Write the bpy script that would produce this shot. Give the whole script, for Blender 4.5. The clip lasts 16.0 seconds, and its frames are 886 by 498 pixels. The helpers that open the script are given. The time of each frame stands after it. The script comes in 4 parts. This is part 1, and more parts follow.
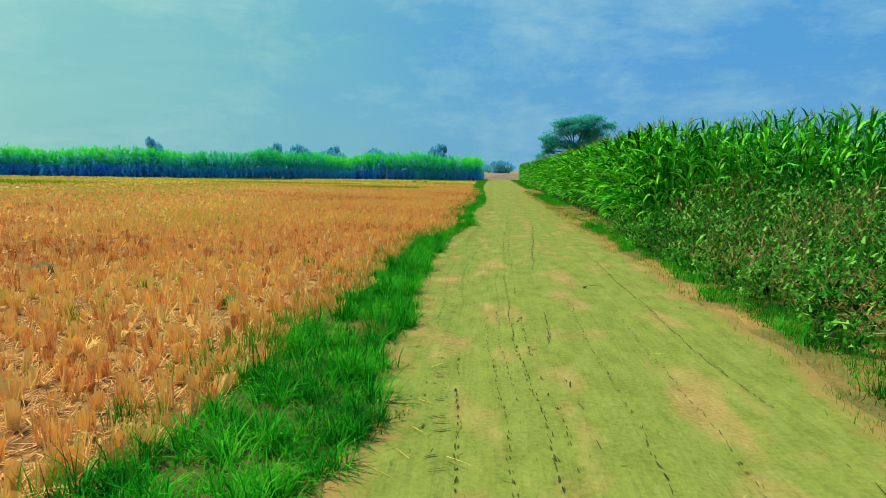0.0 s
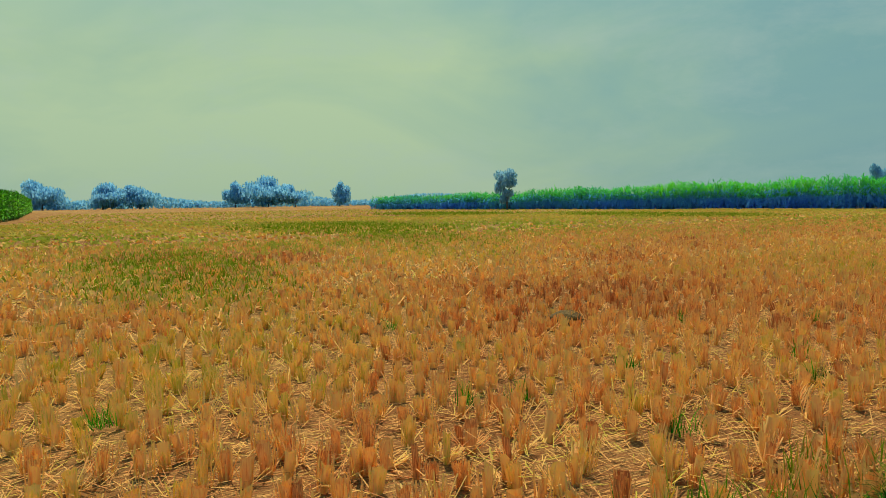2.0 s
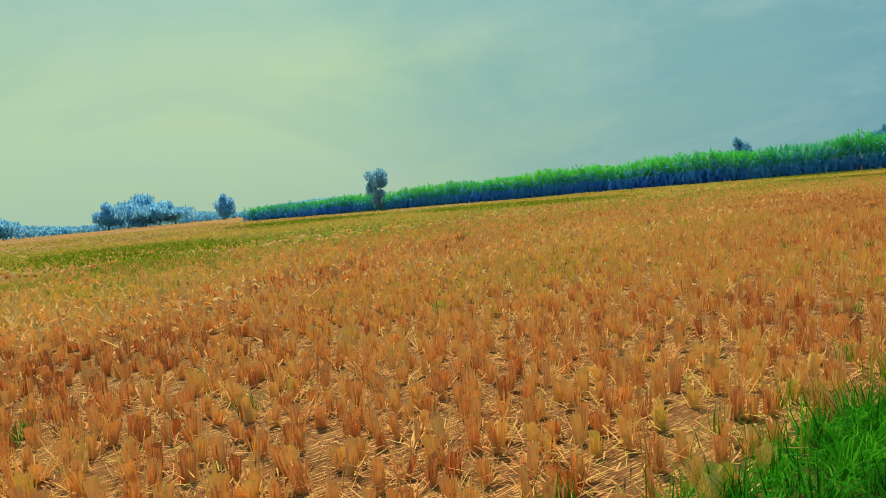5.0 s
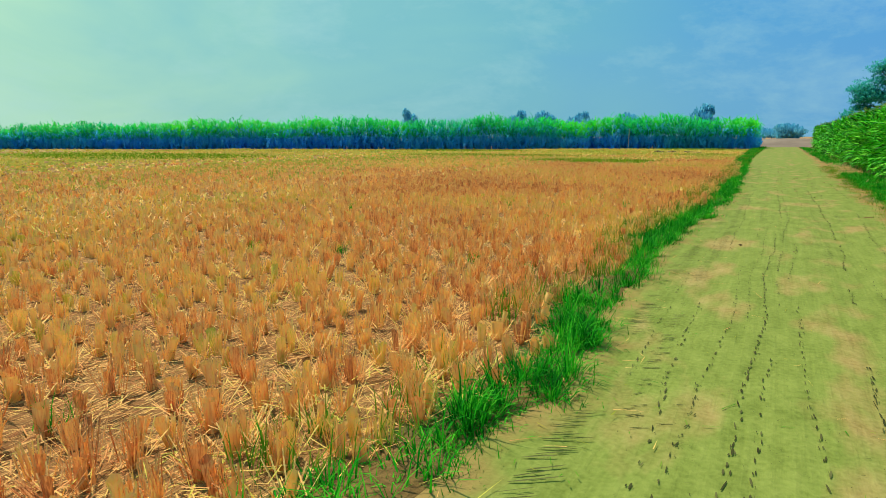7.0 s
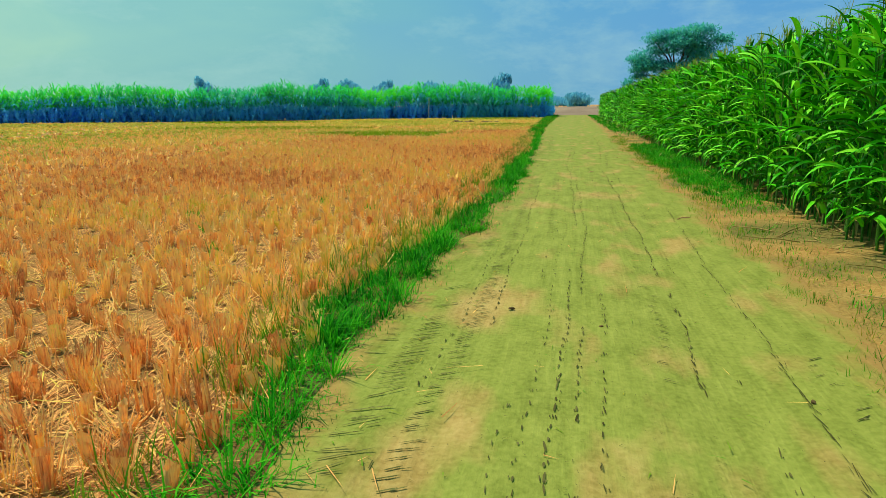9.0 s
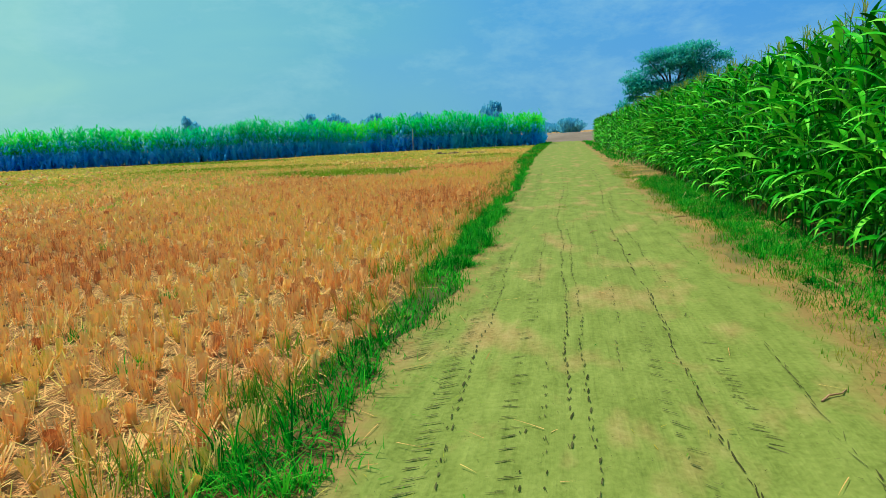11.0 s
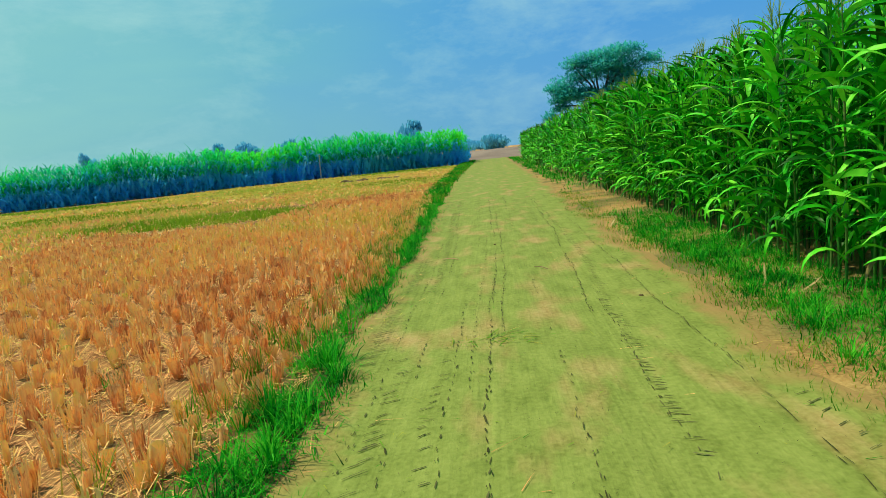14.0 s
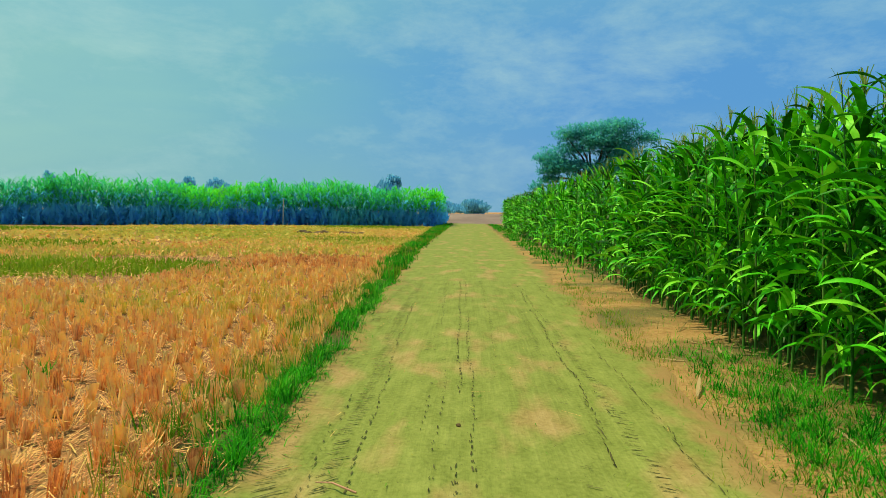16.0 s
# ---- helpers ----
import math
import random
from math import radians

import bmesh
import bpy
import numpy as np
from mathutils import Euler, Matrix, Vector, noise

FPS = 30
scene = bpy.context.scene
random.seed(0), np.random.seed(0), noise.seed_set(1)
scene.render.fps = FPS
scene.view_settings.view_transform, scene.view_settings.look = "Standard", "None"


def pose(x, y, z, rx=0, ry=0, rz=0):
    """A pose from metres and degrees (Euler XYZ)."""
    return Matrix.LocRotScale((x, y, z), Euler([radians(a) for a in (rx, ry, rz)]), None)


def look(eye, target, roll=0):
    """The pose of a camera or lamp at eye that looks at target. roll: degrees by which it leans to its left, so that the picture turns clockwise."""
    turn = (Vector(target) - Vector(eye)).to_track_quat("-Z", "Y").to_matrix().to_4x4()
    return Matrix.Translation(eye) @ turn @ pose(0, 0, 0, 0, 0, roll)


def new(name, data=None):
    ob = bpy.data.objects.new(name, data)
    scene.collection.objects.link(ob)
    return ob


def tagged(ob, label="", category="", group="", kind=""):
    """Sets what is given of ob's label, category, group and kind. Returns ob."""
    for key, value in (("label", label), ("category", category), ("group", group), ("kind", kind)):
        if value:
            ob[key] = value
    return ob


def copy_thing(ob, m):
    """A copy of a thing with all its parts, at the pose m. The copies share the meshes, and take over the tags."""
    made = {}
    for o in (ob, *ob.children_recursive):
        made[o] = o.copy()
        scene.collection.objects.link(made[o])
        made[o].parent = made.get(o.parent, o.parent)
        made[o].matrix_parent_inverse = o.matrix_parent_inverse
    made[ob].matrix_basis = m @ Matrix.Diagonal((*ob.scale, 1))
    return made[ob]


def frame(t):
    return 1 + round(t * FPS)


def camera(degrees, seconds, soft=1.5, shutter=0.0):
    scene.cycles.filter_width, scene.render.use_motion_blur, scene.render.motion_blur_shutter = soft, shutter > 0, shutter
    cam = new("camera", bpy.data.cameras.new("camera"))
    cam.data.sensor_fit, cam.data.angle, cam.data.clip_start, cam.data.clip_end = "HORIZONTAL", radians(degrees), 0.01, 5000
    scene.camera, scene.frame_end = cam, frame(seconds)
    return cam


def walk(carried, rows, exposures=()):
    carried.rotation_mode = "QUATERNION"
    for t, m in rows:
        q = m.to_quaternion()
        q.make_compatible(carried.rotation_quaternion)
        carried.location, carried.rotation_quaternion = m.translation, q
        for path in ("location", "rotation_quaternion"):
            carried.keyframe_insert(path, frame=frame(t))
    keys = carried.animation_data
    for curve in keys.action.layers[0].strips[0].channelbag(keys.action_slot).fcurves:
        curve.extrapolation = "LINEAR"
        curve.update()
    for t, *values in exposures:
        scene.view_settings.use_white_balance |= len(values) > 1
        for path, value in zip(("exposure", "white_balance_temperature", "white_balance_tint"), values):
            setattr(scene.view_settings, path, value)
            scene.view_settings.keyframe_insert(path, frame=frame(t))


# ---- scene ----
cam = camera(68.5, 16.0, soft=0.5)
PATH = [
    (0.0, (-0.148, 0.001, 1.530), (-0.930, 9.898, 0.330), 0.92),
    (0.5, (-0.098, 0.985, 1.509), (-1.758, 10.807, 0.636), 0.82),
    (0.7, (-0.099, 1.361, 1.491), (-3.263, 10.804, 0.584), 0.09),
    (1.0, (-0.083, 1.907, 1.481), (-5.445, 10.314, 0.716), -0.71),
    (1.1, (-0.085, 2.089, 1.478), (-6.344, 9.853, 0.731), -0.54),
    (1.5, (-0.072, 2.778, 1.457), (-7.634, 9.295, 0.876), 0.84),
    (1.8, (-0.091, 3.316, 1.500), (-8.647, 8.429, 0.696), -0.49),
    (2.0, (-0.134, 3.663, 1.513), (-8.983, 8.262, 0.778), -0.73),
    (2.5, (-0.171, 4.557, 1.530), (-9.490, 8.172, 1.210), -0.33),
    (3.0, (-0.233, 5.500, 1.534), (-9.897, 8.057, 1.253), -2.04),
    (3.5, (-0.266, 6.448, 1.496), (-9.771, 9.521, 1.045), -0.36),
    (4.0, (-0.266, 7.473, 1.495), (-9.428, 11.461, 1.091), -1.10),
    (4.2, (-0.256, 7.901, 1.495), (-9.096, 12.535, 0.873), -2.74),
    (6.3, (0.152, 12.937, 1.508), (-6.874, 19.920, 0.141), -3.11),
    (6.5, (0.189, 13.420, 1.508), (-6.092, 20.882, -0.700), -2.46),
    (7.0, (0.301, 14.629, 1.482), (-4.209, 23.391, -0.216), -0.09),
    (7.5, (0.300, 15.860, 1.480), (-3.949, 24.838, 0.323), -0.46),
    (8.0, (0.344, 17.109, 1.512), (-3.513, 26.278, 0.491), -1.85),
    (8.5, (0.288, 18.376, 1.502), (-2.340, 27.836, -0.395), 1.26),
    (9.0, (0.297, 19.631, 1.506), (-1.585, 29.213, -0.649), -0.45),
    (9.2, (0.308, 20.153, 1.504), (-1.451, 29.777, -0.566), -1.55),
    (11.3, (0.419, 25.721, 1.503), (-1.548, 35.393, -0.104), -3.07),
    (11.5, (0.514, 26.254, 1.514), (-1.605, 35.905, -0.023), -3.56),
    (12.0, (0.417, 27.619, 1.544), (-1.653, 37.217, -0.354), -2.12),
    (12.5, (0.416, 28.929, 1.524), (-1.282, 38.595, -0.395), -2.86),
    (13.0, (0.358, 30.267, 1.486), (-1.684, 39.895, -0.285), -5.02),
    (13.5, (0.368, 31.671, 1.503), (-0.562, 41.524, 0.070), -1.59),
    (14.0, (0.355, 33.019, 1.477), (-0.498, 42.873, 0.006), -5.70),
    (14.5, (0.380, 34.478, 1.458), (-0.072, 44.358, -0.015), -0.64),
    (15.0, (0.391, 35.830, 1.496), (-0.247, 45.752, 0.421), 0.82),
    (15.5, (0.349, 37.217, 1.497), (-0.588, 47.157, 0.928), 0.07),
    (15.7, (0.337, 37.732, 1.485), (-0.569, 47.683, 1.113), -0.41),
    (16.0, (0.355, 38.488, 1.457), (-0.049, 48.463, 0.879), 0.78),
]
walk(cam, [(t, look(eye, target, roll)) for t, eye, target, roll in PATH],
     exposures=((0.0, 0.0, 6600, 7), (0.5, -0.02, 6950, 11), (1.0, -0.12, 6700, 12), (1.5, -0.26, 7050, 16), (2.0, -0.52, 7450, 20), (2.5, -0.60, 7550, 21), (3.5, -0.57, 7550, 21), (4.2, -0.49, 7500, 20),
                (6.3, -0.10, 6500, 14), (7.0, -0.02, 6300, 9), (7.5, 0.0, 6000, 1), (8.0, -0.05, 5750, 0), (8.5, 0.0, 6800, 7), (9.0, 0.03, 6900, 7), (11.5, -0.03, 5800, 8), (12.0, -0.02, 6200, 9),
                (12.5, 0.0, 6550, 7), (13.0, 0.0, 6450, 4), (13.5, 0.0, 6350, 4), (14.0, -0.01, 6300, 7), (14.5, -0.02, 6300, 9), (15.5, -0.03, 6550, 10), (16.0, -0.03, 6950, 14)))

# ---- sky and sun: hazy late-morning light from the left of the track ----
SUN_AZ, SUN_EL = 70.0, 64.0          # degrees to the left of the track, degrees up
sun_dir = Vector((-math.sin(radians(SUN_AZ)) * math.cos(radians(SUN_EL)),
                  math.cos(radians(SUN_AZ)) * math.cos(radians(SUN_EL)), math.sin(radians(SUN_EL))))
world = bpy.data.worlds.new("hazy_sky")
scene.world = world
world.use_nodes = True
wt = world.node_tree
wn = wt.nodes
bg = wn["Background"]


def wnode(kind, **sets):
    n = wn.new(kind)
    for k, v in sets.items():
        n.inputs[k].default_value = v
    return n


sky = wn.new("ShaderNodeTexSky")
sky.sky_type, sky.sun_disc = "NISHITA", False
sky.sun_elevation, sky.sun_rotation = radians(SUN_EL), radians(-SUN_AZ)
sky.dust_density, sky.ozone_density = 3.0, 2.0
coord = wn.new("ShaderNodeTexCoord")
# how far a direction lies towards the sun's side of the sky
side = wn.new("ShaderNodeVectorMath")
side.operation = "DOT_PRODUCT"
side.inputs[1].default_value = (-math.sin(radians(80)), math.cos(radians(80)), 0.0)
wt.links.new(coord.outputs["Generated"], side.inputs[0])
cloud = wnode("ShaderNodeTexNoise", Scale=2.2, Detail=5.0, Roughness=0.55, Distortion=0.6)
stretch = wn.new("ShaderNodeMapping")
stretch.inputs["Scale"].default_value = (1.0, 1.0, 2.4)
wt.links.new(coord.outputs["Generated"], stretch.inputs[0])
wt.links.new(stretch.outputs[0], cloud.inputs["Vector"])
wob = wn.new("ShaderNodeMath")
wob.operation = "MULTIPLY_ADD"
wob.inputs[1].default_value, wob.inputs[2].default_value = 0.5, -0.25
wt.links.new(cloud.outputs["Fac"], wob.inputs[0])
sided = wn.new("ShaderNodeMath")
wt.links.new(side.outputs["Value"], sided.inputs[0])
wt.links.new(wob.outputs[0], sided.inputs[1])
haze = wn.new("ShaderNodeValToRGB")
wt.links.new(sided.outputs[0], haze.inputs[0])
ramp = haze.color_ramp
ramp.elements[0].position, ramp.elements[0].color = 0.0, (0.08, 0.37, 0.78, 1)
ramp.elements[1].position, ramp.elements[1].color = 1.0, (0.58, 0.95, 0.60, 1)
for at_, col in ((0.22, (0.10, 0.42, 0.74, 1)), (0.5, (0.165, 0.53, 0.65, 1)), (0.76, (0.28, 0.67, 0.63, 1)), (0.9, (0.45, 0.83, 0.60, 1))):
    ramp.elements.new(at_).color = col
# the haze thins a little and turns aqua higher up
sep = wn.new("ShaderNodeSeparateXYZ")
wt.links.new(coord.outputs["Generated"], sep.inputs[0])
up = wnode("ShaderNodeMapRange")
up.inputs["From Min"].default_value, up.inputs["From Max"].default_value = 0.20, 0.40
up.inputs["To Max"].default_value = 0.85
wt.links.new(sep.outputs["Z"], up.inputs["Value"])
high = wn.new("ShaderNodeMix")
high.data_type = "RGBA"
aqua = wn.new("ShaderNodeValToRGB")       # bluer away from the sun, pale aqua on its side
aqua.color_ramp.elements[0].position, aqua.color_ramp.elements[0].color = 0.3, (0.17, 0.52, 0.70, 1)
aqua.color_ramp.elements[1].position, aqua.color_ramp.elements[1].color = 0.85, (0.33, 0.80, 0.79, 1)
wt.links.new(sided.outputs[0], aqua.inputs[0])
wt.links.new(aqua.outputs[0], high.inputs["B"])
wt.links.new(up.outputs[0], high.inputs["Factor"])
wt.links.new(haze.outputs[0], high.inputs["A"])
scaled = wn.new("ShaderNodeMix")
scaled.data_type, scaled.blend_type = "RGBA", "MULTIPLY"
scaled.inputs["Factor"].default_value = 1.0
scaled.inputs["B"].default_value = (0.07, 0.07, 0.07, 1)
wt.links.new(sky.outputs[0], scaled.inputs["A"])
both = wn.new("ShaderNodeMix")
both.data_type = "RGBA"
both.inputs["Factor"].default_value = 0.82
wt.links.new(scaled.outputs["Result"], both.inputs["A"])
wt.links.new(high.outputs["Result"], both.inputs["B"])
# faint pale veils of cloud
veil = wn.new("ShaderNodeMapRange")
veil.inputs["From Min"].default_value, veil.inputs["From Max"].default_value = 0.48, 0.72
veil.inputs["To Max"].default_value = 0.38
cloud2 = wnode("ShaderNodeTexNoise", Scale=4.6, Detail=7.0, Roughness=0.68, Distortion=0.15)
wt.links.new(stretch.outputs[0], cloud2.inputs["Vector"])
wt.links.new(cloud2.outputs["Fac"], veil.inputs["Value"])
pale = wn.new("ShaderNodeMix")
pale.data_type = "RGBA"
pale.inputs["B"].default_value = (0.48, 0.76, 0.72, 1)
wt.links.new(veil.outputs[0], pale.inputs["Factor"])
wt.links.new(both.outputs["Result"], pale.inputs["A"])
# greyer air close to the horizon
low = wn.new("ShaderNodeMapRange")
low.inputs["From Min"].default_value, low.inputs["From Max"].default_value = 0.0, 0.16
low.inputs["To Min"].default_value, low.inputs["To Max"].default_value = 0.3, 0.0
wt.links.new(sep.outputs["Z"], low.inputs["Value"])
air = wn.new("ShaderNodeMix")
air.data_type = "RGBA"
air.inputs["B"].default_value = (0.31, 0.55, 0.60, 1)
wt.links.new(low.outputs[0], air.inputs["Factor"])
wt.links.new(pale.outputs["Result"], air.inputs["A"])
wt.links.new(air.outputs["Result"], bg.inputs[0])
bg.inputs[1].default_value = 1.0

sun = new("sun", bpy.data.lights.new("sun", "SUN"))
sun.data.energy, sun.data.angle, sun.data.color = 4.3, radians(1.2), (1.0, 0.93, 0.80)
sun.matrix_world = look(sun_dir * 50, (0, 0, 0))


# ---- materials ----
def mat(name, cols, rough=0.7, scale=4.0, patch=0.5, grain=60.0, bump=0.0, through_light=0.0, island=0.6, spec=0.3, metal=0.0, leaf_tint=(1.0, 1.0, 1.0), clump=None, upright=False, even=0.5, sheen_tint=None):
    """Colours spread by each piece's own chance, by broad patches and by fine grain."""
    m = bpy.data.materials.new(name)
    m.use_nodes = True
    nt = m.node_tree
    N, L = nt.nodes, nt.links
    p = N["Principled BSDF"]
    geo, info, tc = N.new("ShaderNodeNewGeometry"), N.new("ShaderNodeObjectInfo"), N.new("ShaderNodeTexCoord")
    big, fine = N.new("ShaderNodeTexNoise"), N.new("ShaderNodeTexNoise")
    big.inputs["Scale"].default_value, big.inputs["Detail"].default_value = scale, 4.0
    fine.inputs["Scale"].default_value, fine.inputs["Detail"].default_value = grain, 3.0
    L.new(geo.outputs["Position"], big.inputs["Vector"])
    if upright:      # grain drawn out along standing stems
        up_ = N.new("ShaderNodeMapping")
        up_.inputs["Scale"].default_value = (1.0, 1.0, .07)
        L.new(geo.outputs["Position"], up_.inputs["Vector"])
        L.new(up_.outputs[0], fine.inputs["Vector"])
    else:
        L.new(geo.outputs["Position"], fine.inputs["Vector"])

    def op(kind, a, b):
        n = N.new("ShaderNodeMath")
        n.operation = kind
        for i, v in enumerate((a, b)):
            if isinstance(v, (int, float)):
                n.inputs[i].default_value = v
            else:
                L.new(v, n.inputs[i])
        return n.outputs[0]
    chance = op("FRACT", op("ADD", geo.outputs["Random Per Island"], info.outputs["Random"]), 0.0)
    spread = op("MULTIPLY", op("SUBTRACT", big.outputs["Fac"], 0.5), patch * 3.0)
    fac = op("ADD", op("MULTIPLY", op("SUBTRACT", chance, 0.5), island), spread)
    fac = op("ADD", fac, op("MULTIPLY", op("SUBTRACT", fine.outputs["Fac"], 0.5), even))
    if clump:    # each tuft has its own tone
        tuft = N.new("ShaderNodeTexNoise")
        tuft.inputs["Scale"].default_value, tuft.inputs["Detail"].default_value = clump[0], 1.0
        flat = N.new("ShaderNodeMapping")
        flat.inputs["Scale"].default_value = (1.0, 1.0, 0.1)
        L.new(geo.outputs["Position"], flat.inputs["Vector"])
        L.new(flat.outputs[0], tuft.inputs["Vector"])
        fac = op("ADD", fac, op("MULTIPLY", op("SUBTRACT", tuft.outputs["Fac"], 0.5), clump[1]))
    fac = op("ADD", fac, 0.5)
    r = N.new("ShaderNodeValToRGB")
    L.new(fac, r.inputs[0])
    r.color_ramp.elements[0].color = (*cols[0], 1)
    r.color_ramp.elements[1].color = (*cols[-1], 1)
    for i, c in enumerate(cols[1:-1]):
        r.color_ramp.elements.new((i + 1) / (len(cols) - 1)).color = (*c, 1)
    L.new(r.outputs[0], p.inputs["Base Color"])
    p.inputs["Roughness"].default_value = rough
    p.inputs["Specular IOR Level"].default_value = spec
    p.inputs["Metallic"].default_value = metal
    if sheen_tint:
        p.inputs["Specular Tint"].default_value = (*sheen_tint, 1)
    if bump:
        b = N.new("ShaderNodeBump")
        b.inputs["Strength"].default_value, b.inputs["Distance"].default_value = 1.0, bump
        L.new(fine.outputs["Fac"], b.inputs["Height"])
        L.new(b.outputs[0], p.inputs["Normal"])
    if through_light:
        t, mix = N.new("ShaderNodeBsdfTranslucent"), N.new("ShaderNodeMixShader")
        tint = N.new("ShaderNodeMix")
        tint.data_type, tint.blend_type = "RGBA", "MULTIPLY"
        tint.inputs["Factor"].default_value = 1.0
        tint.inputs["B"].default_value = (*leaf_tint, 1)
        L.new(r.outputs[0], tint.inputs["A"])
        L.new(tint.outputs["Result"], t.inputs["Color"])
        mix.inputs[0].default_value = through_light
        L.new(p.outputs[0], mix.inputs[1])
        L.new(t.outputs[0], mix.inputs[2])
        L.new(mix.outputs[0], N["Material Output"].inputs["Surface"])
    return m


M_STUB = mat("stubble", [(.58, .22, .075), (.87, .41, .135), (.97, .575, .19), (.99, .675, .21), (.97, .72, .185), (.68, .62, .085)],
             rough=.8, scale=.14, patch=.55, grain=150, through_light=.23, island=.4, spec=.04, leaf_tint=(1.0, .66, .44), clump=(2.9, 1.3), upright=True, even=1.2)
M_STRAW = mat("straw", [(.40, .135, .042), (.66, .275, .085), (.85, .43, .13), (.85, .51, .13), (.60, .51, .07)], rough=.75, scale=.4, patch=.6, grain=30, through_light=.08, island=.9, spec=.08)
M_STUBGREEN = mat("regrowing_stubble", [(.85, .51, .13), (.73, .545, .10), (.54, .51, .07), (.35, .46, .045)],
                  rough=.8, scale=.07, patch=.8, grain=6, through_light=.3, island=.35, spec=.05)
M_GRASS = mat("green_grass", [(.004, .085, .004), (.010, .22, .006), (.03, .41, .009), (.11, .54, .02)],
              rough=.7, scale=1.2, patch=.45, grain=15, through_light=.28, island=.8, spec=.06, clump=(4.5, 1.3))
M_GRASS_DULL = mat("dull_grass", [(.03, .18, .006), (.09, .30, .01), (.22, .34, .02), (.42, .34, .04)],
                   rough=.75, scale=.9, patch=.6, grain=15, through_light=.35, island=.8, spec=.08)
M_MAIZE = mat("maize_leaf", [(.004, .07, .002), (.015, .26, .005), (.06, .55, .010), (.24, .78, .04)],
              rough=.42, scale=1.5, patch=.25, grain=12, through_light=.08, island=1.1, spec=.12, sheen_tint=(.8, 1.0, .45))
M_STALK = mat("maize_stalk", [(.012, .085, .006), (.03, .16, .010), (.07, .22, .02), (.16, .22, .045)], rough=.5, scale=3, grain=30, island=.8, spec=.2)
M_DRYLEAF = mat("dry_maize_leaf", [(.20, .17, .04), (.36, .26, .08), (.50, .36, .14)], rough=.8, scale=3, grain=40, through_light=.2, island=.9, spec=.1)
M_TASSEL = mat("maize_tassel", [(.16, .34, .03), (.30, .38, .06), (.46, .40, .12)], rough=.8, scale=3, grain=40, through_light=.3, island=.9, spec=.1)
M_WEED = mat("weed_leaf", [(.006, .045, .003), (.016, .15, .006), (.06, .34, .014), (.30, .60, .10)], rough=.6, scale=1.3, patch=.4, grain=20, through_light=.16, island=.95, spec=.06, clump=(2.4, .9))
M_WEEDSTEM = mat("weed_stem", [(.12, .09, .03), (.34, .16, .07), (.58, .28, .14)], rough=.8, scale=2, grain=40, island=.9)
M_CANE = mat("cane_leaf", [(.02, .40, .28), (.025, .52, .18), (.045, .68, .06), (.16, .80, .03)], rough=.6, scale=.06, patch=.8, grain=2, through_light=.6, island=.45, spec=.06)
# blue that paints shade and haze onto the lower cane
M_CANESHADE = mat("cane_shade_haze_blue", [(.08, .44, .96), (.09, .50, .96), (.09, .56, .86), (.10, .60, .58)], rough=.9, scale=.07, patch=.7, grain=2, island=.15, spec=.0, through_light=.5)
M_TREE = mat("tree_leaf", [(.04, .32, .40), (.05, .42, .42), (.07, .50, .38), (.10, .58, .28)], rough=.6, scale=.5, patch=.5, grain=3, through_light=.5, island=.7, spec=.1)
# leaf green shifted to pale blue, painting the haze before the lone tree
M_FARTREE_HAZE = mat("far_tree_leaf_hazed", [(.24, .58, .72), (.30, .64, .76), (.36, .70, .78)], rough=.9, scale=.06, patch=.5, grain=1, island=.5, spec=0.0, through_light=.75)
# haze painted into the leaf colour: pale blue for hedge and horizon trees
M_FARHAZE = mat("haze_tinted_far_leaf", [(.22, .62, .80), (.26, .68, .86), (.30, .72, .86)], rough=.9, scale=.05, patch=.5, grain=1, island=.5, spec=0.0, through_light=.75)
# bluish leaf colour with painted haze, for trees behind the cane and bushes
M_MIDTREE_HAZE = mat("cane_side_tree_leaf_hazed", [(.14, .48, .66), (.17, .54, .70), (.20, .58, .68)], rough=.9, scale=.1, patch=.5, grain=1, island=.5, spec=0.0, through_light=.6)
M_FIELDWEED = mat("field_weed", [(.14, .25, .010), (.22, .36, .013), (.36, .45, .03)], rough=.8, scale=.3, patch=.5, grain=6, island=.7, spec=.05, through_light=.3)
M_BARK = mat("bark", [(.05, .04, .03), (.10, .08, .055), (.16, .13, .09)], rough=.9, scale=3, grain=20, bump=.02)
M_BANK = mat("bank_soil", [(.17, .11, .07), (.25, .17, .11), (.32, .23, .15)], rough=.95, scale=.25, patch=.5, grain=3, bump=.03)
M_CLOD = mat("clod", [(.10, .06, .02), (.17, .11, .035), (.26, .17, .055)], rough=.95, scale=8, grain=80, bump=.02)
# dark tone painting shade in tread dents; stray crumbs share it
M_DENTSHADE_CRUMB = mat("dent_shade_and_crumb", [(.042, .04, .012), (.08, .075, .022), (.14, .13, .04)], rough=.95, scale=2, grain=60, island=.9, spec=.05)
# dark tone that paints the shade inside tyre lug grooves
M_LUGSHADE = mat("lug_groove_shade", [(.065, .065, .018), (.105, .105, .03), (.16, .155, .048)], rough=.95, scale=2, grain=60, island=.9, spec=.05)
M_POLE = mat("pale_pole", [(.45, .42, .35), (.60, .56, .46)], rough=.7, scale=3, grain=20)


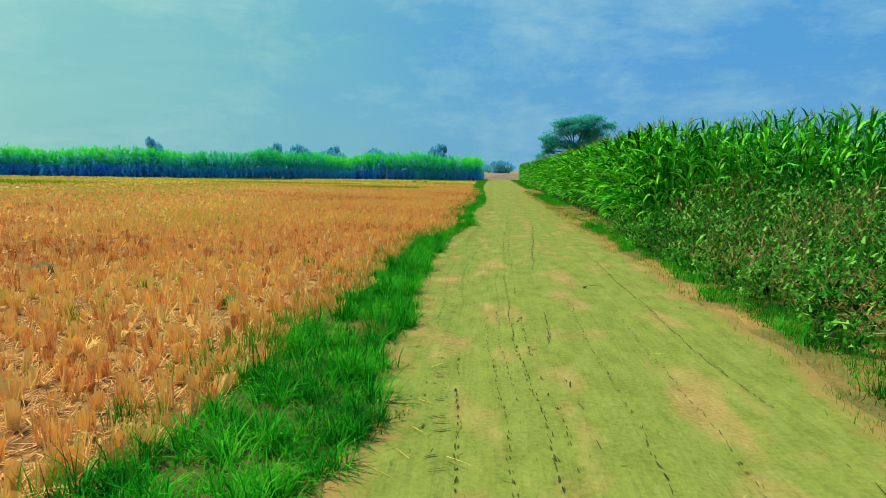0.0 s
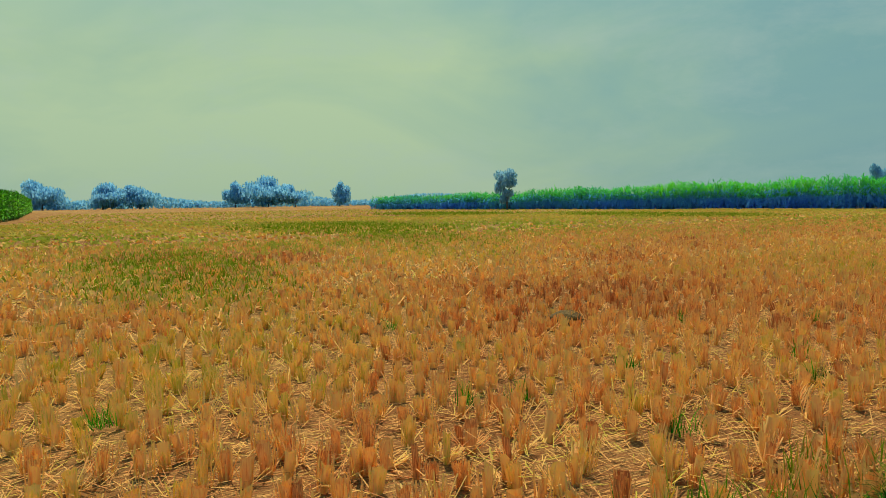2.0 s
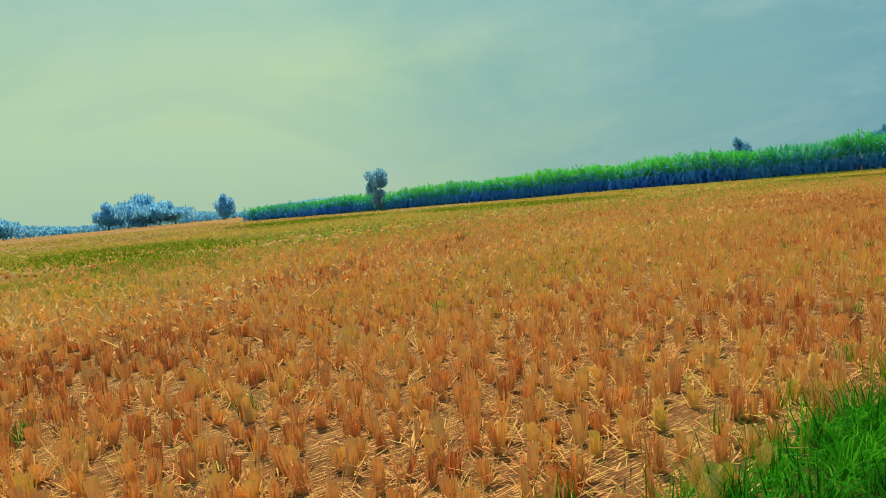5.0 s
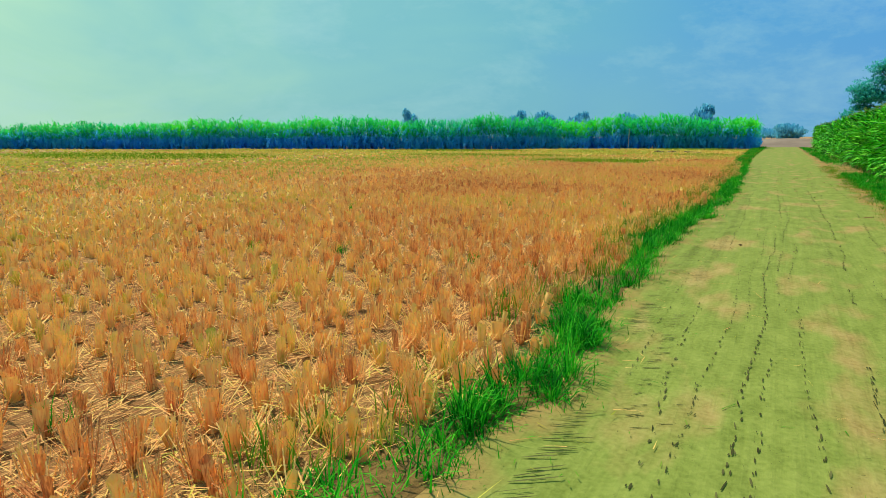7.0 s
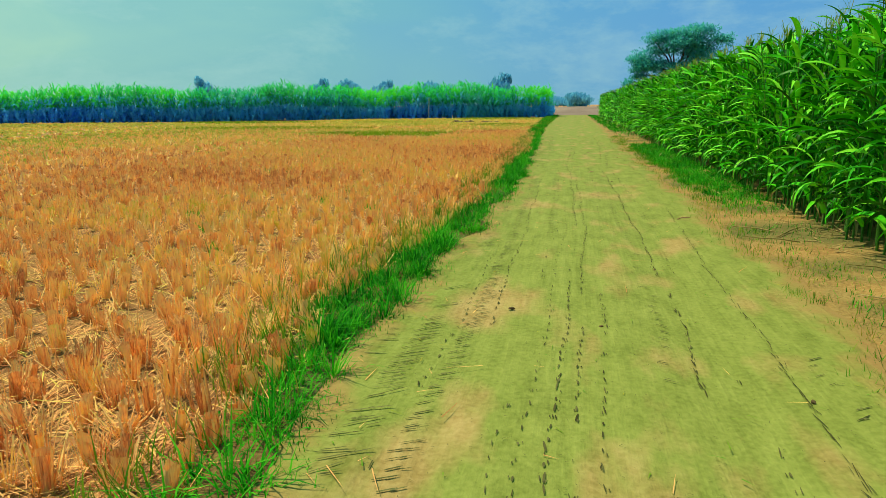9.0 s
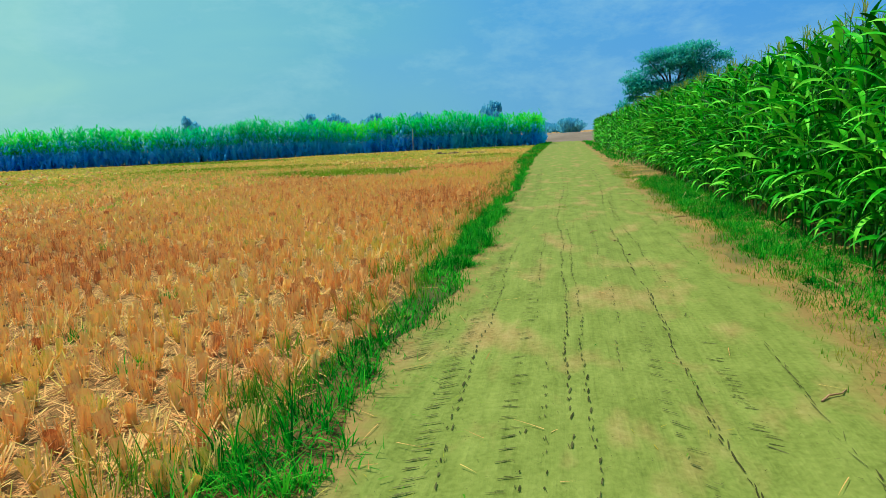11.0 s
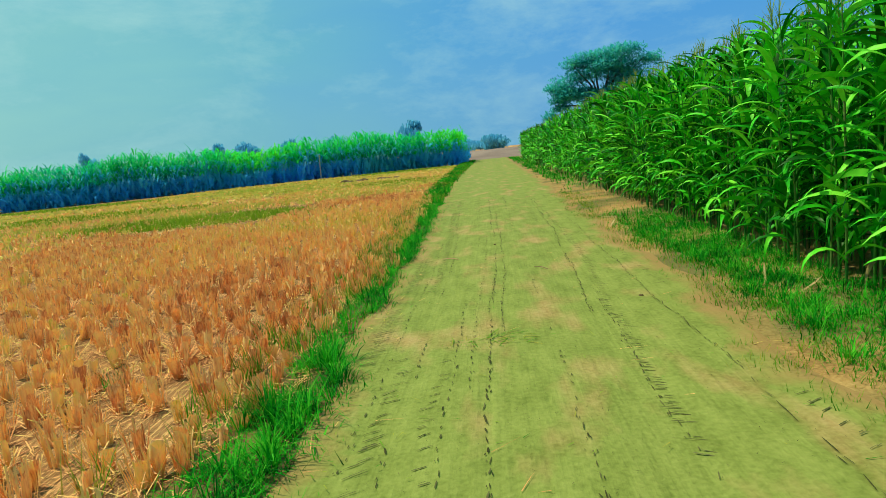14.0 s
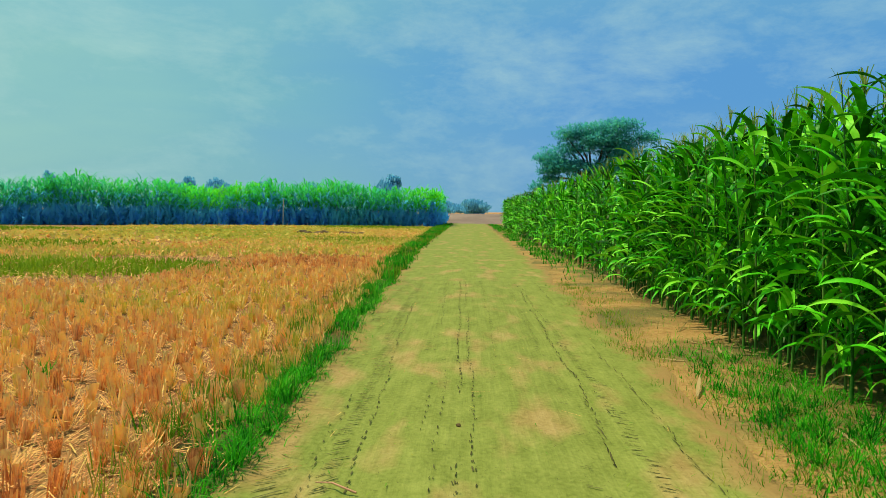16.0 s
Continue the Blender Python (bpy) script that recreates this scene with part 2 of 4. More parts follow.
def ground_mat(name, soils, greens, green_at, scales, bump, fine_scale=40.0, rim=None, along=1.0, streak=0.0, fibre=None):
    """Soil with broad green patches and fine grain."""
    m = bpy.data.materials.new(name)
    m.use_nodes = True
    N, L = m.node_tree.nodes, m.node_tree.links
    p, geo = N["Principled BSDF"], N.new("ShaderNodeNewGeometry")
    tex = []
    for s, d in ((scales[0], 5), (scales[1], 4), (fine_scale, 6)):
        t = N.new("ShaderNodeTexNoise")
        t.inputs["Scale"].default_value, t.inputs["Detail"].default_value = s, d
        mp = N.new("ShaderNodeMapping")
        mp.inputs["Scale"].default_value = (1.0, along if d < 6 else 1.0, 1.0)
        L.new(geo.outputs["Position"], mp.inputs["Vector"])
        L.new(mp.outputs[0], t.inputs["Vector"])
        tex.append(t)
    a, b, g = (N.new("ShaderNodeValToRGB") for _ in range(3))
    for r, cols in ((a, soils), (b, greens)):
        r.color_ramp.elements[0].position, r.color_ramp.elements[1].position = .32, .68
        r.color_ramp.elements[0].color, r.color_ramp.elements[1].color = (*cols[0], 1), (*cols[-1], 1)
        for i, c in enumerate(cols[1:-1]):
            r.color_ramp.elements.new(.32 + .36 * (i + 1) / (len(cols) - 1)).color = (*c, 1)
    g.color_ramp.elements[0].position, g.color_ramp.elements[1].position = green_at
    mixn = N.new("ShaderNodeMath")
    mixn.operation = "MULTIPLY_ADD"
    mixn.inputs[1].default_value, mixn.inputs[2].default_value = .95, .025
    L.new(tex[2].outputs["Fac"], mixn.inputs[0])
    add = N.new("ShaderNodeMath")
    add.operation = "ADD"
    half = N.new("ShaderNodeMath")
    half.operation = "MULTIPLY"
    half.inputs[1].default_value = .5
    L.new(tex[1].outputs["Fac"], add.inputs[0])
    L.new(mixn.outputs[0], add.inputs[1])
    L.new(add.outputs[0], half.inputs[0])
    tone, relief = half.outputs[0], tex[2].outputs["Fac"]
    if streak:   # fine lines drawn out along the way of travel
        sm, st, sa = N.new("ShaderNodeMapping"), N.new("ShaderNodeTexNoise"), N.new("ShaderNodeMath")
        sm.inputs["Scale"].default_value = (1.0, .05, 1.0)
        st.inputs["Scale"].default_value, st.inputs["Detail"].default_value = 22.0, 5.0
        L.new(geo.outputs["Position"], sm.inputs["Vector"])
        L.new(sm.outputs[0], st.inputs["Vector"])
        sa.operation = "MULTIPLY_ADD"
        sa.inputs[1].default_value = streak
        off_ = N.new("ShaderNodeMath")
        off_.operation = "SUBTRACT"
        off_.inputs[1].default_value = streak * .5
        L.new(tone, off_.inputs[0])
        L.new(st.outputs["Fac"], sa.inputs[0])
        L.new(off_.outputs[0], sa.inputs[2])
        tone = sa.outputs[0]
        rs = N.new("ShaderNodeMath")
        L.new(relief, rs.inputs[0])
        L.new(st.outputs["Fac"], rs.inputs[1])
        relief = rs.outputs[0]
    L.new(tone, a.inputs[0])
    L.new(tone, b.inputs[0])
    L.new(tex[0].outputs["Fac"], g.inputs[0])
    mx = N.new("ShaderNodeMix")
    mx.data_type = "RGBA"
    L.new(g.outputs[0], mx.inputs["Factor"])
    L.new(a.outputs[0], mx.inputs["A"])
    L.new(b.outputs[0], mx.inputs["B"])
    last = mx.outputs["Result"]
    if rim:      # loose reddish earth gathering along the rims, broken up by the grain
        at_rim, brk, cut, over = N.new("ShaderNodeAttribute"), N.new("ShaderNodeMath"), N.new("ShaderNodeMapRange"), N.new("ShaderNodeMix")
        at_rim.attribute_name = "rim"
        wear = N.new("ShaderNodeTexNoise")
        wear.inputs["Scale"].default_value, wear.inputs["Detail"].default_value = 3.2, 7.0
        L.new(geo.outputs["Position"], wear.inputs["Vector"])
        L.new(at_rim.outputs["Fac"], brk.inputs[0])
        L.new(wear.outputs["Fac"], brk.inputs[1])
        cut.inputs["From Min"].default_value, cut.inputs["From Max"].default_value = .82, 1.22
        L.new(brk.outputs[0], cut.inputs["Value"])
        over.data_type = "RGBA"
        L.new(cut.outputs[0], over.inputs["Factor"])
        L.new(last, over.inputs["A"])
        over.inputs["B"].default_value = (*rim, 1)
        last = over.outputs["Result"]
    if fibre:    # a mat of flattened straw, lying every way
        lines = None
        for turn_ in (15, 75, 130):
            fm, ft, fr = N.new("ShaderNodeMapping"), N.new("ShaderNodeTexNoise"), N.new("ShaderNodeMapRange")
            fm.inputs["Rotation"].default_value = (0, 0, radians(turn_))
            fm.inputs["Scale"].default_value = (1.0, .09, 1.0)
            ft.inputs["Scale"].default_value, ft.inputs["Detail"].default_value, ft.inputs["Distortion"].default_value = 75.0, 2.0, .6
            fr.inputs["From Min"].default_value, fr.inputs["From Max"].default_value = .54, .66
            L.new(geo.outputs["Position"], fm.inputs["Vector"])
            L.new(fm.outputs[0], ft.inputs["Vector"])
            L.new(ft.outputs["Fac"], fr.inputs["Value"])
            if lines is None:
                lines = fr.outputs[0]
            else:
                mxm = N.new("ShaderNodeMath")
                mxm.operation = "MAXIMUM"
                L.new(lines, mxm.inputs[0])
                L.new(fr.outputs[0], mxm.inputs[1])
                lines = mxm.outputs[0]
        sw = N.new("ShaderNodeMix")
        sw.data_type = "RGBA"
        L.new(lines, sw.inputs["Factor"])
        L.new(last, sw.inputs["A"])
        tone_mix = N.new("ShaderNodeMix")
        tone_mix.data_type = "RGBA"
        tone_mix.inputs["A"].default_value, tone_mix.inputs["B"].default_value = (*fibre[0], 1), (*fibre[1], 1)
        L.new(tex[1].outputs["Fac"], tone_mix.inputs["Factor"])
        L.new(tone_mix.outputs["Result"], sw.inputs["B"])
        last, relief = sw.outputs["Result"], lines
    L.new(last, p.inputs["Base Color"])
    p.inputs["Roughness"].default_value = .95
    p.inputs["Specular IOR Level"].default_value = .1
    bp = N.new("ShaderNodeBump")
    bp.inputs["Strength"].default_value, bp.inputs["Distance"].default_value = 1.0, bump
    L.new(relief, bp.inputs["Height"])
    L.new(bp.outputs[0], p.inputs["Normal"])
    return m


M_FIELD = ground_mat("stubble_field_soil", [(.15, .060, .022), (.28, .120, .040), (.40, .185, .060)], [(.26, .17, .05), (.42, .28, .08)], (.46, .62), (.055, 1.3), .012, 9.0, fibre=((.62, .27, .09), (.80, .50, .15)))
M_ROAD = ground_mat("track_dust", [(.26, .175, .045), (.36, .25, .075), (.44, .315, .105)], [(.145, .175, .025), (.215, .245, .042), (.275, .30, .058)], (.33, .475), (1.9, 6.0), .010, 30.0, rim=(.33, .205, .06), along=.42, streak=.16)
M_VERGE = ground_mat("verge_soil", [(.26, .14, .04), (.40, .235, .065), (.49, .31, .095)], [(.13, .115, .03), (.22, .18, .05)], (.42, .58), (.7, 3.0), .03, 30.0)

M_RIDGE = ground_mat("ridge_soil", [(.10, .055, .018), (.20, .115, .033), (.29, .175, .05)], [(.07, .085, .02), (.14, .13, .035)], (.42, .58), (.7, 3.0), .03, 30.0)


# ---- mesh tools ----
rng = np.random.default_rng(7)
LEAF = ((0, .3, .65, 1), (.55, 1, .8, .03))
MAIZE_LEAF = ((0, .12, .4, .75, 1), (.6, .95, 1, .55, .02))
BLADE = ((0, .5, 1), (1, .75, .06))
STUB = ((0, 1), (1, .85))


def strips(base, az, length, width, lean, droop, segs=3, shape=BLADE, fold=0.0, twist=None):
    """Many curved leaf strips at once: vertices and four-sided faces."""
    base = np.asarray(base, float).reshape(-1, 3)
    n = len(base)
    az, length, width, lean, droop = (np.broadcast_to(np.asarray(a, float), (n,)) for a in (az, length, width, lean, droop))
    s = np.linspace(0, 1, segs + 1)
    mid = (s[1:] + s[:-1]) / 2
    th = lean[:, None] + droop[:, None] * mid
    step = (length / segs)[:, None]
    out = np.concatenate([np.zeros((n, 1)), np.cumsum(np.sin(th) * step, 1)], 1)
    rise = np.concatenate([np.zeros((n, 1)), np.cumsum(np.cos(th) * step, 1)], 1)
    c = np.stack([base[:, None, 0] + out * np.cos(az)[:, None], base[:, None, 1] + out * np.sin(az)[:, None], base[:, None, 2] + rise], 2)
    w = width[:, None] * np.interp(s, *shape)[None] / 2
    sd = np.stack([-np.sin(az), np.cos(az), np.zeros(n)], 1)[:, None] * w[:, :, None]
    if twist is not None:      # the blade turns about its length towards the tip
        turn_ = np.asarray(twist, float)[:, None] * s[None]
        sd = sd * np.cos(turn_)[:, :, None]
        sd[:, :, 2] += w * np.sin(turn_)
    if fold:
        lift = np.zeros_like(c)
        lift[:, :, 2] = w * fold
        v, k = np.stack([c - sd + lift, c, c + sd + lift], 2), 3
    else:
        v, k = np.stack([c - sd, c + sd], 2), 2
    S = segs + 1
    i0 = (np.arange(n) * S * k)[:, None, None] + (np.arange(segs) * k)[None, :, None] + np.arange(k - 1)[None, None]
    f = np.stack([i0, i0 + 1, i0 + k + 1, i0 + k], -1).reshape(-1, 4)
    return v.reshape(-1, 3), f


def tube(points, radii, sides=6):
    p, r = np.asarray(points, float), np.asarray(radii, float)
    d = np.gradient(p, axis=0)
    d /= np.linalg.norm(d, axis=1)[:, None]
    ref = np.where(np.abs(d[:, 2:3]) > .9, [[1., 0, 0]], [[0, 0, 1.]])
    a = np.cross(d, ref)
    a /= np.linalg.norm(a, axis=1)[:, None]
    b = np.cross(d, a)
    t = np.arange(sides) / sides * 2 * np.pi
    v = p[:, None] + (a[:, None] * np.cos(t)[None, :, None] + b[:, None] * np.sin(t)[None, :, None]) * r[:, None, None]
    i = np.arange(len(p) - 1)[:, None] * sides
    j, j2 = np.arange(sides)[None], (np.arange(sides)[None] + 1) % sides
    f = np.stack([i + j, i + j2, i + sides + j2, i + sides + j], -1).reshape(-1, 4)
    return v.reshape(-1, 3), f


def joined(*sets):
    vs, fs, n = [], [], 0
    for v, f in sets:
        vs.append(v)
        fs.append(f + n)
        n += len(v)
    return np.concatenate(vs), np.concatenate(fs)


def mesh(name, vf, material, smooth=False):
    v, f = vf
    me = bpy.data.meshes.new(name)
    me.vertices.add(len(v))
    me.vertices.foreach_set("co", np.ascontiguousarray(v, dtype=np.float32).ravel())
    me.loops.add(f.size)
    me.loops.foreach_set("vertex_index", np.ascontiguousarray(f, dtype=np.int32).ravel())
    me.polygons.add(len(f))
    me.polygons.foreach_set("loop_start", np.arange(0, f.size, f.shape[1], dtype=np.int32))
    me.update(calc_edges=True)
    if smooth:
        me.polygons.foreach_set("use_smooth", np.ones(len(f), dtype=bool))
    me.materials.append(material)
    return me


def part(name, vf, material, parent=None, label="", smooth=False):
    ob = new(name, mesh(name, vf, material, smooth))
    ob.parent = parent
    return tagged(ob, label)


def stuff(name, vf, material, label, category, smooth=False):
    return tagged(new(name, mesh(name, vf, material, smooth)), label, category, kind="stuff")


def grid(xs, ys, zfun):
    X, Y = np.meshgrid(xs, ys, indexing="ij")
    v = np.stack([X, Y, zfun(X, Y)], -1).reshape(-1, 3)
    a, b = len(xs), len(ys)
    i = (np.arange(a - 1)[:, None] * b + np.arange(b - 1)[None])
    return v, np.stack([i, i + b, i + b + 1, i + 1], -1).reshape(-1, 4)


def waves(X, Y, size, seed):
    """Smooth unevenness from a few crossing waves."""
    r = np.random.default_rng(seed)
    z = np.zeros_like(X)
    for k in range(9):
        a, ph, q = r.uniform(0, 2 * np.pi), r.uniform(0, 6.3), r.uniform(.5, 2.2) / size
        z += np.sin((X * np.cos(a) + Y * np.sin(a)) * q * 2 * np.pi + ph) / 9
    return z


# ---- plan of the track ----
def left_edge(y):      # where the track's dust ends on the field side
    return np.interp(y, (-6, 4, 7.5, 10, 15, 18, 22, 25, 27.5, 29.5, 31.5, 35, 38.5, 45, 63, 130), (-.85, -.84, -1.0, -1.15, -1.1, -.72, -.9, -.95, -.72, -.78, -.64, -.69, -.85, -.92, -1.5, -1.6)) + .06 * np.sin(y * 2.1) + .04 * np.sin(y * 5.3)


def field_edge(y):     # where the green verge meets the stubble
    return np.interp(y, (-6, 3.4, 6.5, 13, 16, 18, 20.7, 22.2, 24, 26, 28, 32, 35, 41, 46, 60, 130), (-2.2, -2.15, -2.0, -1.95, -1.5, -1.25, -1.55, -1.36, -1.6, -1.55, -1.32, -1.27, -1.42, -1.27, -1.43, -2.2, -3.2)) + .07 * np.sin(y * 1.7 + 1) + .05 * np.sin(y * 4.1)


def right_edge(y):     # where the dust ends on the maize side
    return np.interp(y, (-6, 4, 9, 21, 26, 31, 36, 44, 62, 130), (2.25, 2.28, 2.3, 2.1, 2.12, 2.08, 2.08, 2.0, 2.2, 2.2)) + .08 * np.sin(y * 1.3) + .05 * np.sin(y * 3.7)


MAIZE_X = 3.4


def maize_end(x):      # the near end of the maize stand
    return 16.2 - 1.25 * (x - 3.0)


# ---- ground ----
xs = np.concatenate([[-2500, -1200, -500, -200], np.arange(-90, 61, 3.0), [120, 300, 800, 2500]])
ys = np.concatenate([[-2500, -900, -300, -100], np.arange(-40, 141, 3.0), [200, 400, 900, 1500, 2600]])
ground = part("ground", grid(xs, ys, lambda X, Y: -.035 + .012 * waves(X, Y, 9, 3)), M_FIELD)
tagged(ground, "flat harvested field soil with pale straw and green patches", "ground", kind="structure")
verge_r = part("verge_soil", grid(np.concatenate([np.arange(2.0, 4.3, .15), np.arange(4.5, 24, 1.5)]), np.arange(-12, 122, .4),
               lambda X, Y: np.where(X < 2.06, -.05, -.005) + .03 * waves(X, Y, 1.3, 5) + np.clip((X - 2.2) * .03, 0, .03)), M_VERGE)
tagged(verge_r, "brown soil strip with dead leaves beside the maize", "soil", kind="structure")
def ridge_sheet():     # a low soil ridge that keeps between the stubble and the dust
    u, ys_ = np.linspace(0, 1, 15), np.arange(-8, 112, .4)
    U, Y = np.meshgrid(u, ys_, indexing="ij")
    lo, hi = field_edge(Y) - .12, np.maximum(left_edge(Y) + .15, field_edge(Y) + .3)
    X = lo + (hi - lo) * U
    z = np.interp(U, (0, .15, .5, .85, 1), (-.06, -.02, .02, -.005, -.06)) + .015 * waves(X, Y, 1.1, 6)
    i = np.arange(len(u) - 1)[:, None] * len(ys_) + np.arange(len(ys_) - 1)[None]
    n_ = len(ys_)
    return np.stack([X, Y, z], -1).reshape(-1, 3), np.stack([i, i + n_, i + n_ + 1, i + 1], -1).reshape(-1, 4)


verge_l = part("verge_soil", ridge_sheet(), M_RIDGE)
tagged(verge_l, "low grassy soil ridge between track and stubble field", "soil", kind="structure")


# ---- the dirt track: wheel ruts, tread marks, scuffed dust ----
# each tread line: where it runs across the track, as stations along it; dash length, gap, width, how broken
LINE_A = ((2, 3.5, 5, 7, 14, 20, 22, 25, 28, 32, 34, 36.5, 42, 46, 52), (.26, .20, .10, .02, .04, .28, .25, .32, .39, .33, .30, .20, .31, .25, .18))
LINE_C = ((2, 3, 4.3, 9.9, 17.5, 21, 24, 27, 34, 42, 44.5, 47.4, 52), (-.26, -.30, -.39, -.6, -.17, -.28, -.23, -.22, -.30, -.27, -.37, -.49, -.5))
LINE_E = ((2, 3, 5, 10, 17, 22, 23.4, 24.7, 31.5, 34.5, 38, 44, 52), (.55, .50, .38, .45, .85, 1.0, 1.05, 1.12, 1.09, 1.02, 1.1, 1.3, 1.3))
LINE_F = ((2, 3.6, 5.2, 15, 22.3, 27.4, 32, 34, 40, 52), (1.8, 1.73, 1.62, 1.55, 1.52, 1.61, 1.84, 1.76, 1.7, 1.7))
LINE_B = ((2, 12, 17.6, 22, 24, 30.6, 38, 52), (.75, .7, .58, .49, .55, .77, .7, .6))
LINE_G = ((2, 22, 31.8, 37, 42, 44, 52), (1.2, 1.25, 1.30, 1.17, 1.40, 1.38, 1.35))
TREADS = ((LINE_A, 0.0, .060, .110, .013, .9), (LINE_A, .105, .050, .110, .012, .75), (LINE_A, -.13, .035, .14, .010, .6), (LINE_A, -.24, .045, .13, .010, .6),
          (LINE_C, 0.0, .055, .120, .012, .7), (LINE_C, -.22, .045, .140, .010, .5), (LINE_B, 0.0, .05, .13, .010, .55),
          (LINE_E, 0.0, .085, .105, .012, .7), (LINE_F, 0.0, .10, .108, .007, .7), (LINE_G, 0.0, .055, .13, .010, .5))


def line_x(line, y):
    return np.interp(y, *line) + .015 * np.sin(y * 1.9) + .008 * np.sin(y * 5.3)


def track_height(X, Y):
    z = .004 * waves(X, Y * .25, 1.2, 11) + .003 * waves(X, Y * .3, .4, 12) + .0015 * waves(X, Y, .16, 13)
    # soft broad wheel hollows
    for c, w, d in ((-.35, .28, .02), (1.15, .30, .022)):
        z -= d * np.exp(-((X - c - .06 * np.sin(Y * .3)) / w) ** 2)
    # shallow grooves that the tyres pressed along the tread lines
    for line, off_x, ln, gap, w, much in TREADS:
        z -= .006 * much * np.exp(-((X - line_x(line, Y) - off_x) / .03) ** 2)
    return z


def road_sheet(y0, y1, dx, dy):
    u = np.arange(0, 1 + 1e-6, dx / 3.5)
    ys_ = np.arange(y0, y1 + 1e-6, dy)
    U, Y = np.meshgrid(u, ys_, indexing="ij")
    lo, hi = left_edge(Y) - .25, right_edge(Y) + .25
    X = lo + (hi - lo) * U
    rim = np.clip(np.minimum(U, 1 - U) / .08, 0, 1)
    z = .018 + track_height(X, Y) - .05 * (1 - rim) ** 1.5
    a, b = len(u), len(ys_)
    i = np.arange(a - 1)[:, None] * b + np.arange(b - 1)[None]
    return np.stack([X, Y, z], -1).reshape(-1, 3), np.stack([i, i + b, i + b + 1, i + 1], -1).reshape(-1, 4)


def rim_of(v):
    lo, hi = left_edge(v[:, 1]) - .25, right_edge(v[:, 1]) + .25
    return np.clip(1 - np.minimum(v[:, 0] - lo, hi - v[:, 0]) / .62, 0, 1)


road = part("road", joined(road_sheet(-12, 2, .1, .1), road_sheet(2, 52, .04, .08), road_sheet(52, 121, .08, .25)), M_ROAD, smooth=True)
rim = road.data.attributes.new("rim", "FLOAT", "POINT")
rco = np.empty(len(road.data.vertices) * 3, dtype=np.float32)
road.data.vertices.foreach_get("co", rco)
rim.data.foreach_set("value", rim_of(rco.reshape(-1, 3)).astype(np.float32))
tagged(road, "pale khaki dirt track with tyre tread marks and scuffed dust", "dirt road", kind="structure")

# shade of the dents along the tread lines, painted as dark dashes; stray crumbs
def dent_shade_and_crumbs():
    r = np.random.default_rng(17)
    sets = []
    for i, (line, off_x, ln, gap, w, much) in enumerate(TREADS):
        y = np.arange(2.0, 52, gap)
        y = y + r.normal(0, gap * .08, len(y))
        run = np.sin(y * .41 + i * 2.1) + .7 * np.sin(y * 1.13 + i) + .5 * np.sin(y * 2.9 + i * 3)
        y = y[run > 1.5 - 2.9 * much + r.normal(0, .35, len(y))]
        for share, dx, k_ln, k_w in ((1.0, 0.0, 1.0, 1.0), (.45, .012, .5, .7), (.45, -.012, .5, .7)):
            q = y[r.random(len(y)) < share]
            k = len(q)
            q = q + r.normal(0, .012, k)
            x = line_x(line, q) + off_x + dx + r.normal(0, .005, k)
            sets.append(strips(np.stack([x, q, .0265 + track_height(x, q)], 1), np.pi / 2 + r.normal(0, .10, k), ln * k_ln * r.uniform(.5, 1.6, k), w * k_w * r.uniform(.5, 1.3, k),
                               np.full(k, 1.57), .0, 3, ((0, .15, .5, .8, 1), (.5, 1, .6, .9, .4))))
    k = 9000      # stray crumbs all over
    y = r.uniform(2, 52, k)
    x = left_edge(y) + (right_edge(y) - left_edge(y)) * r.random(k)
    sets.append(strips(np.stack([x, y, .026 + track_height(x, y)], 1), r.uniform(0, 6.3, k), r.uniform(.008, .03, k), r.uniform(.003, .007, k), np.full(k, 1.5), .1, 1, LEAF))
    return joined(*sets)


# painted shade of slanting tractor tyre lug dents: rows of curved bars, one beside the other
def lug_dents():
    r = np.random.default_rng(18)
    sets = []
    for line, off_x, wide, sl, gap, much in ((LINE_C, -.36, .22, .62, .080, .9), (LINE_C, -.10, .13, .55, .080, .75), (LINE_C, -.60, .14, .2, .11, .5), (LINE_G, .06, .13, -.5, .085, .65), (LINE_F, .20, .10, .5, .13, .35),
                                             (LINE_A, -.30, .10, .4, .12, .4), (LINE_E, -.16, .09, -.5, .14, .35)):
        y = np.arange(2.0, 52, gap)
        y = y[(y > (28 if line is LINE_G else 14)) | (r.random(len(y)) < (0 if line is LINE_G else .3))]
        y = y[np.sin(y * .33 + off_x * 9) + .6 * np.sin(y * 1.4 + sl) > 1.4 - 2.6 * much + r.normal(0, .3, len(y))]
        k = len(y)
        q = y + r.normal(0, .014, k)
        x = line_x(line, q) + off_x - wide * .5 + r.normal(0, .015, k)
        keep_ = (x > left_edge(q) + .06) & (x < right_edge(q) - .2)
        x, q, k = x[keep_], q[keep_], int(keep_.sum())
        for part_, dy in ((1.0, 0.0), (.5, .02)):
            sets.append(strips(np.stack([x + (1 - part_) * wide * r.random(k), q + dy, .0255 + track_height(x, q)], 1), sl + r.normal(0, .10, k) + .1 * np.sin(q * 1.1), wide * part_ * r.uniform(.55, 1.2, k), r.uniform(.005, .013, k) * (.5 + .5 * part_),
                               np.full(k, 1.57), .0, 4, ((0, .2, .45, .7, 1), (.35, 1, .5, 1, .3))))
    return joined(*sets)


stuff("lug_dents", lug_dents(), M_LUGSHADE, "short slanting dark bars painting the shade in tyre lug dents", "soil")
stuff("soil_crumbs", dent_shade_and_crumbs(), M_DENTSHADE_CRUMB, "dark dashes painting shade in tyre tread dents, with stray soil specks", "soil")

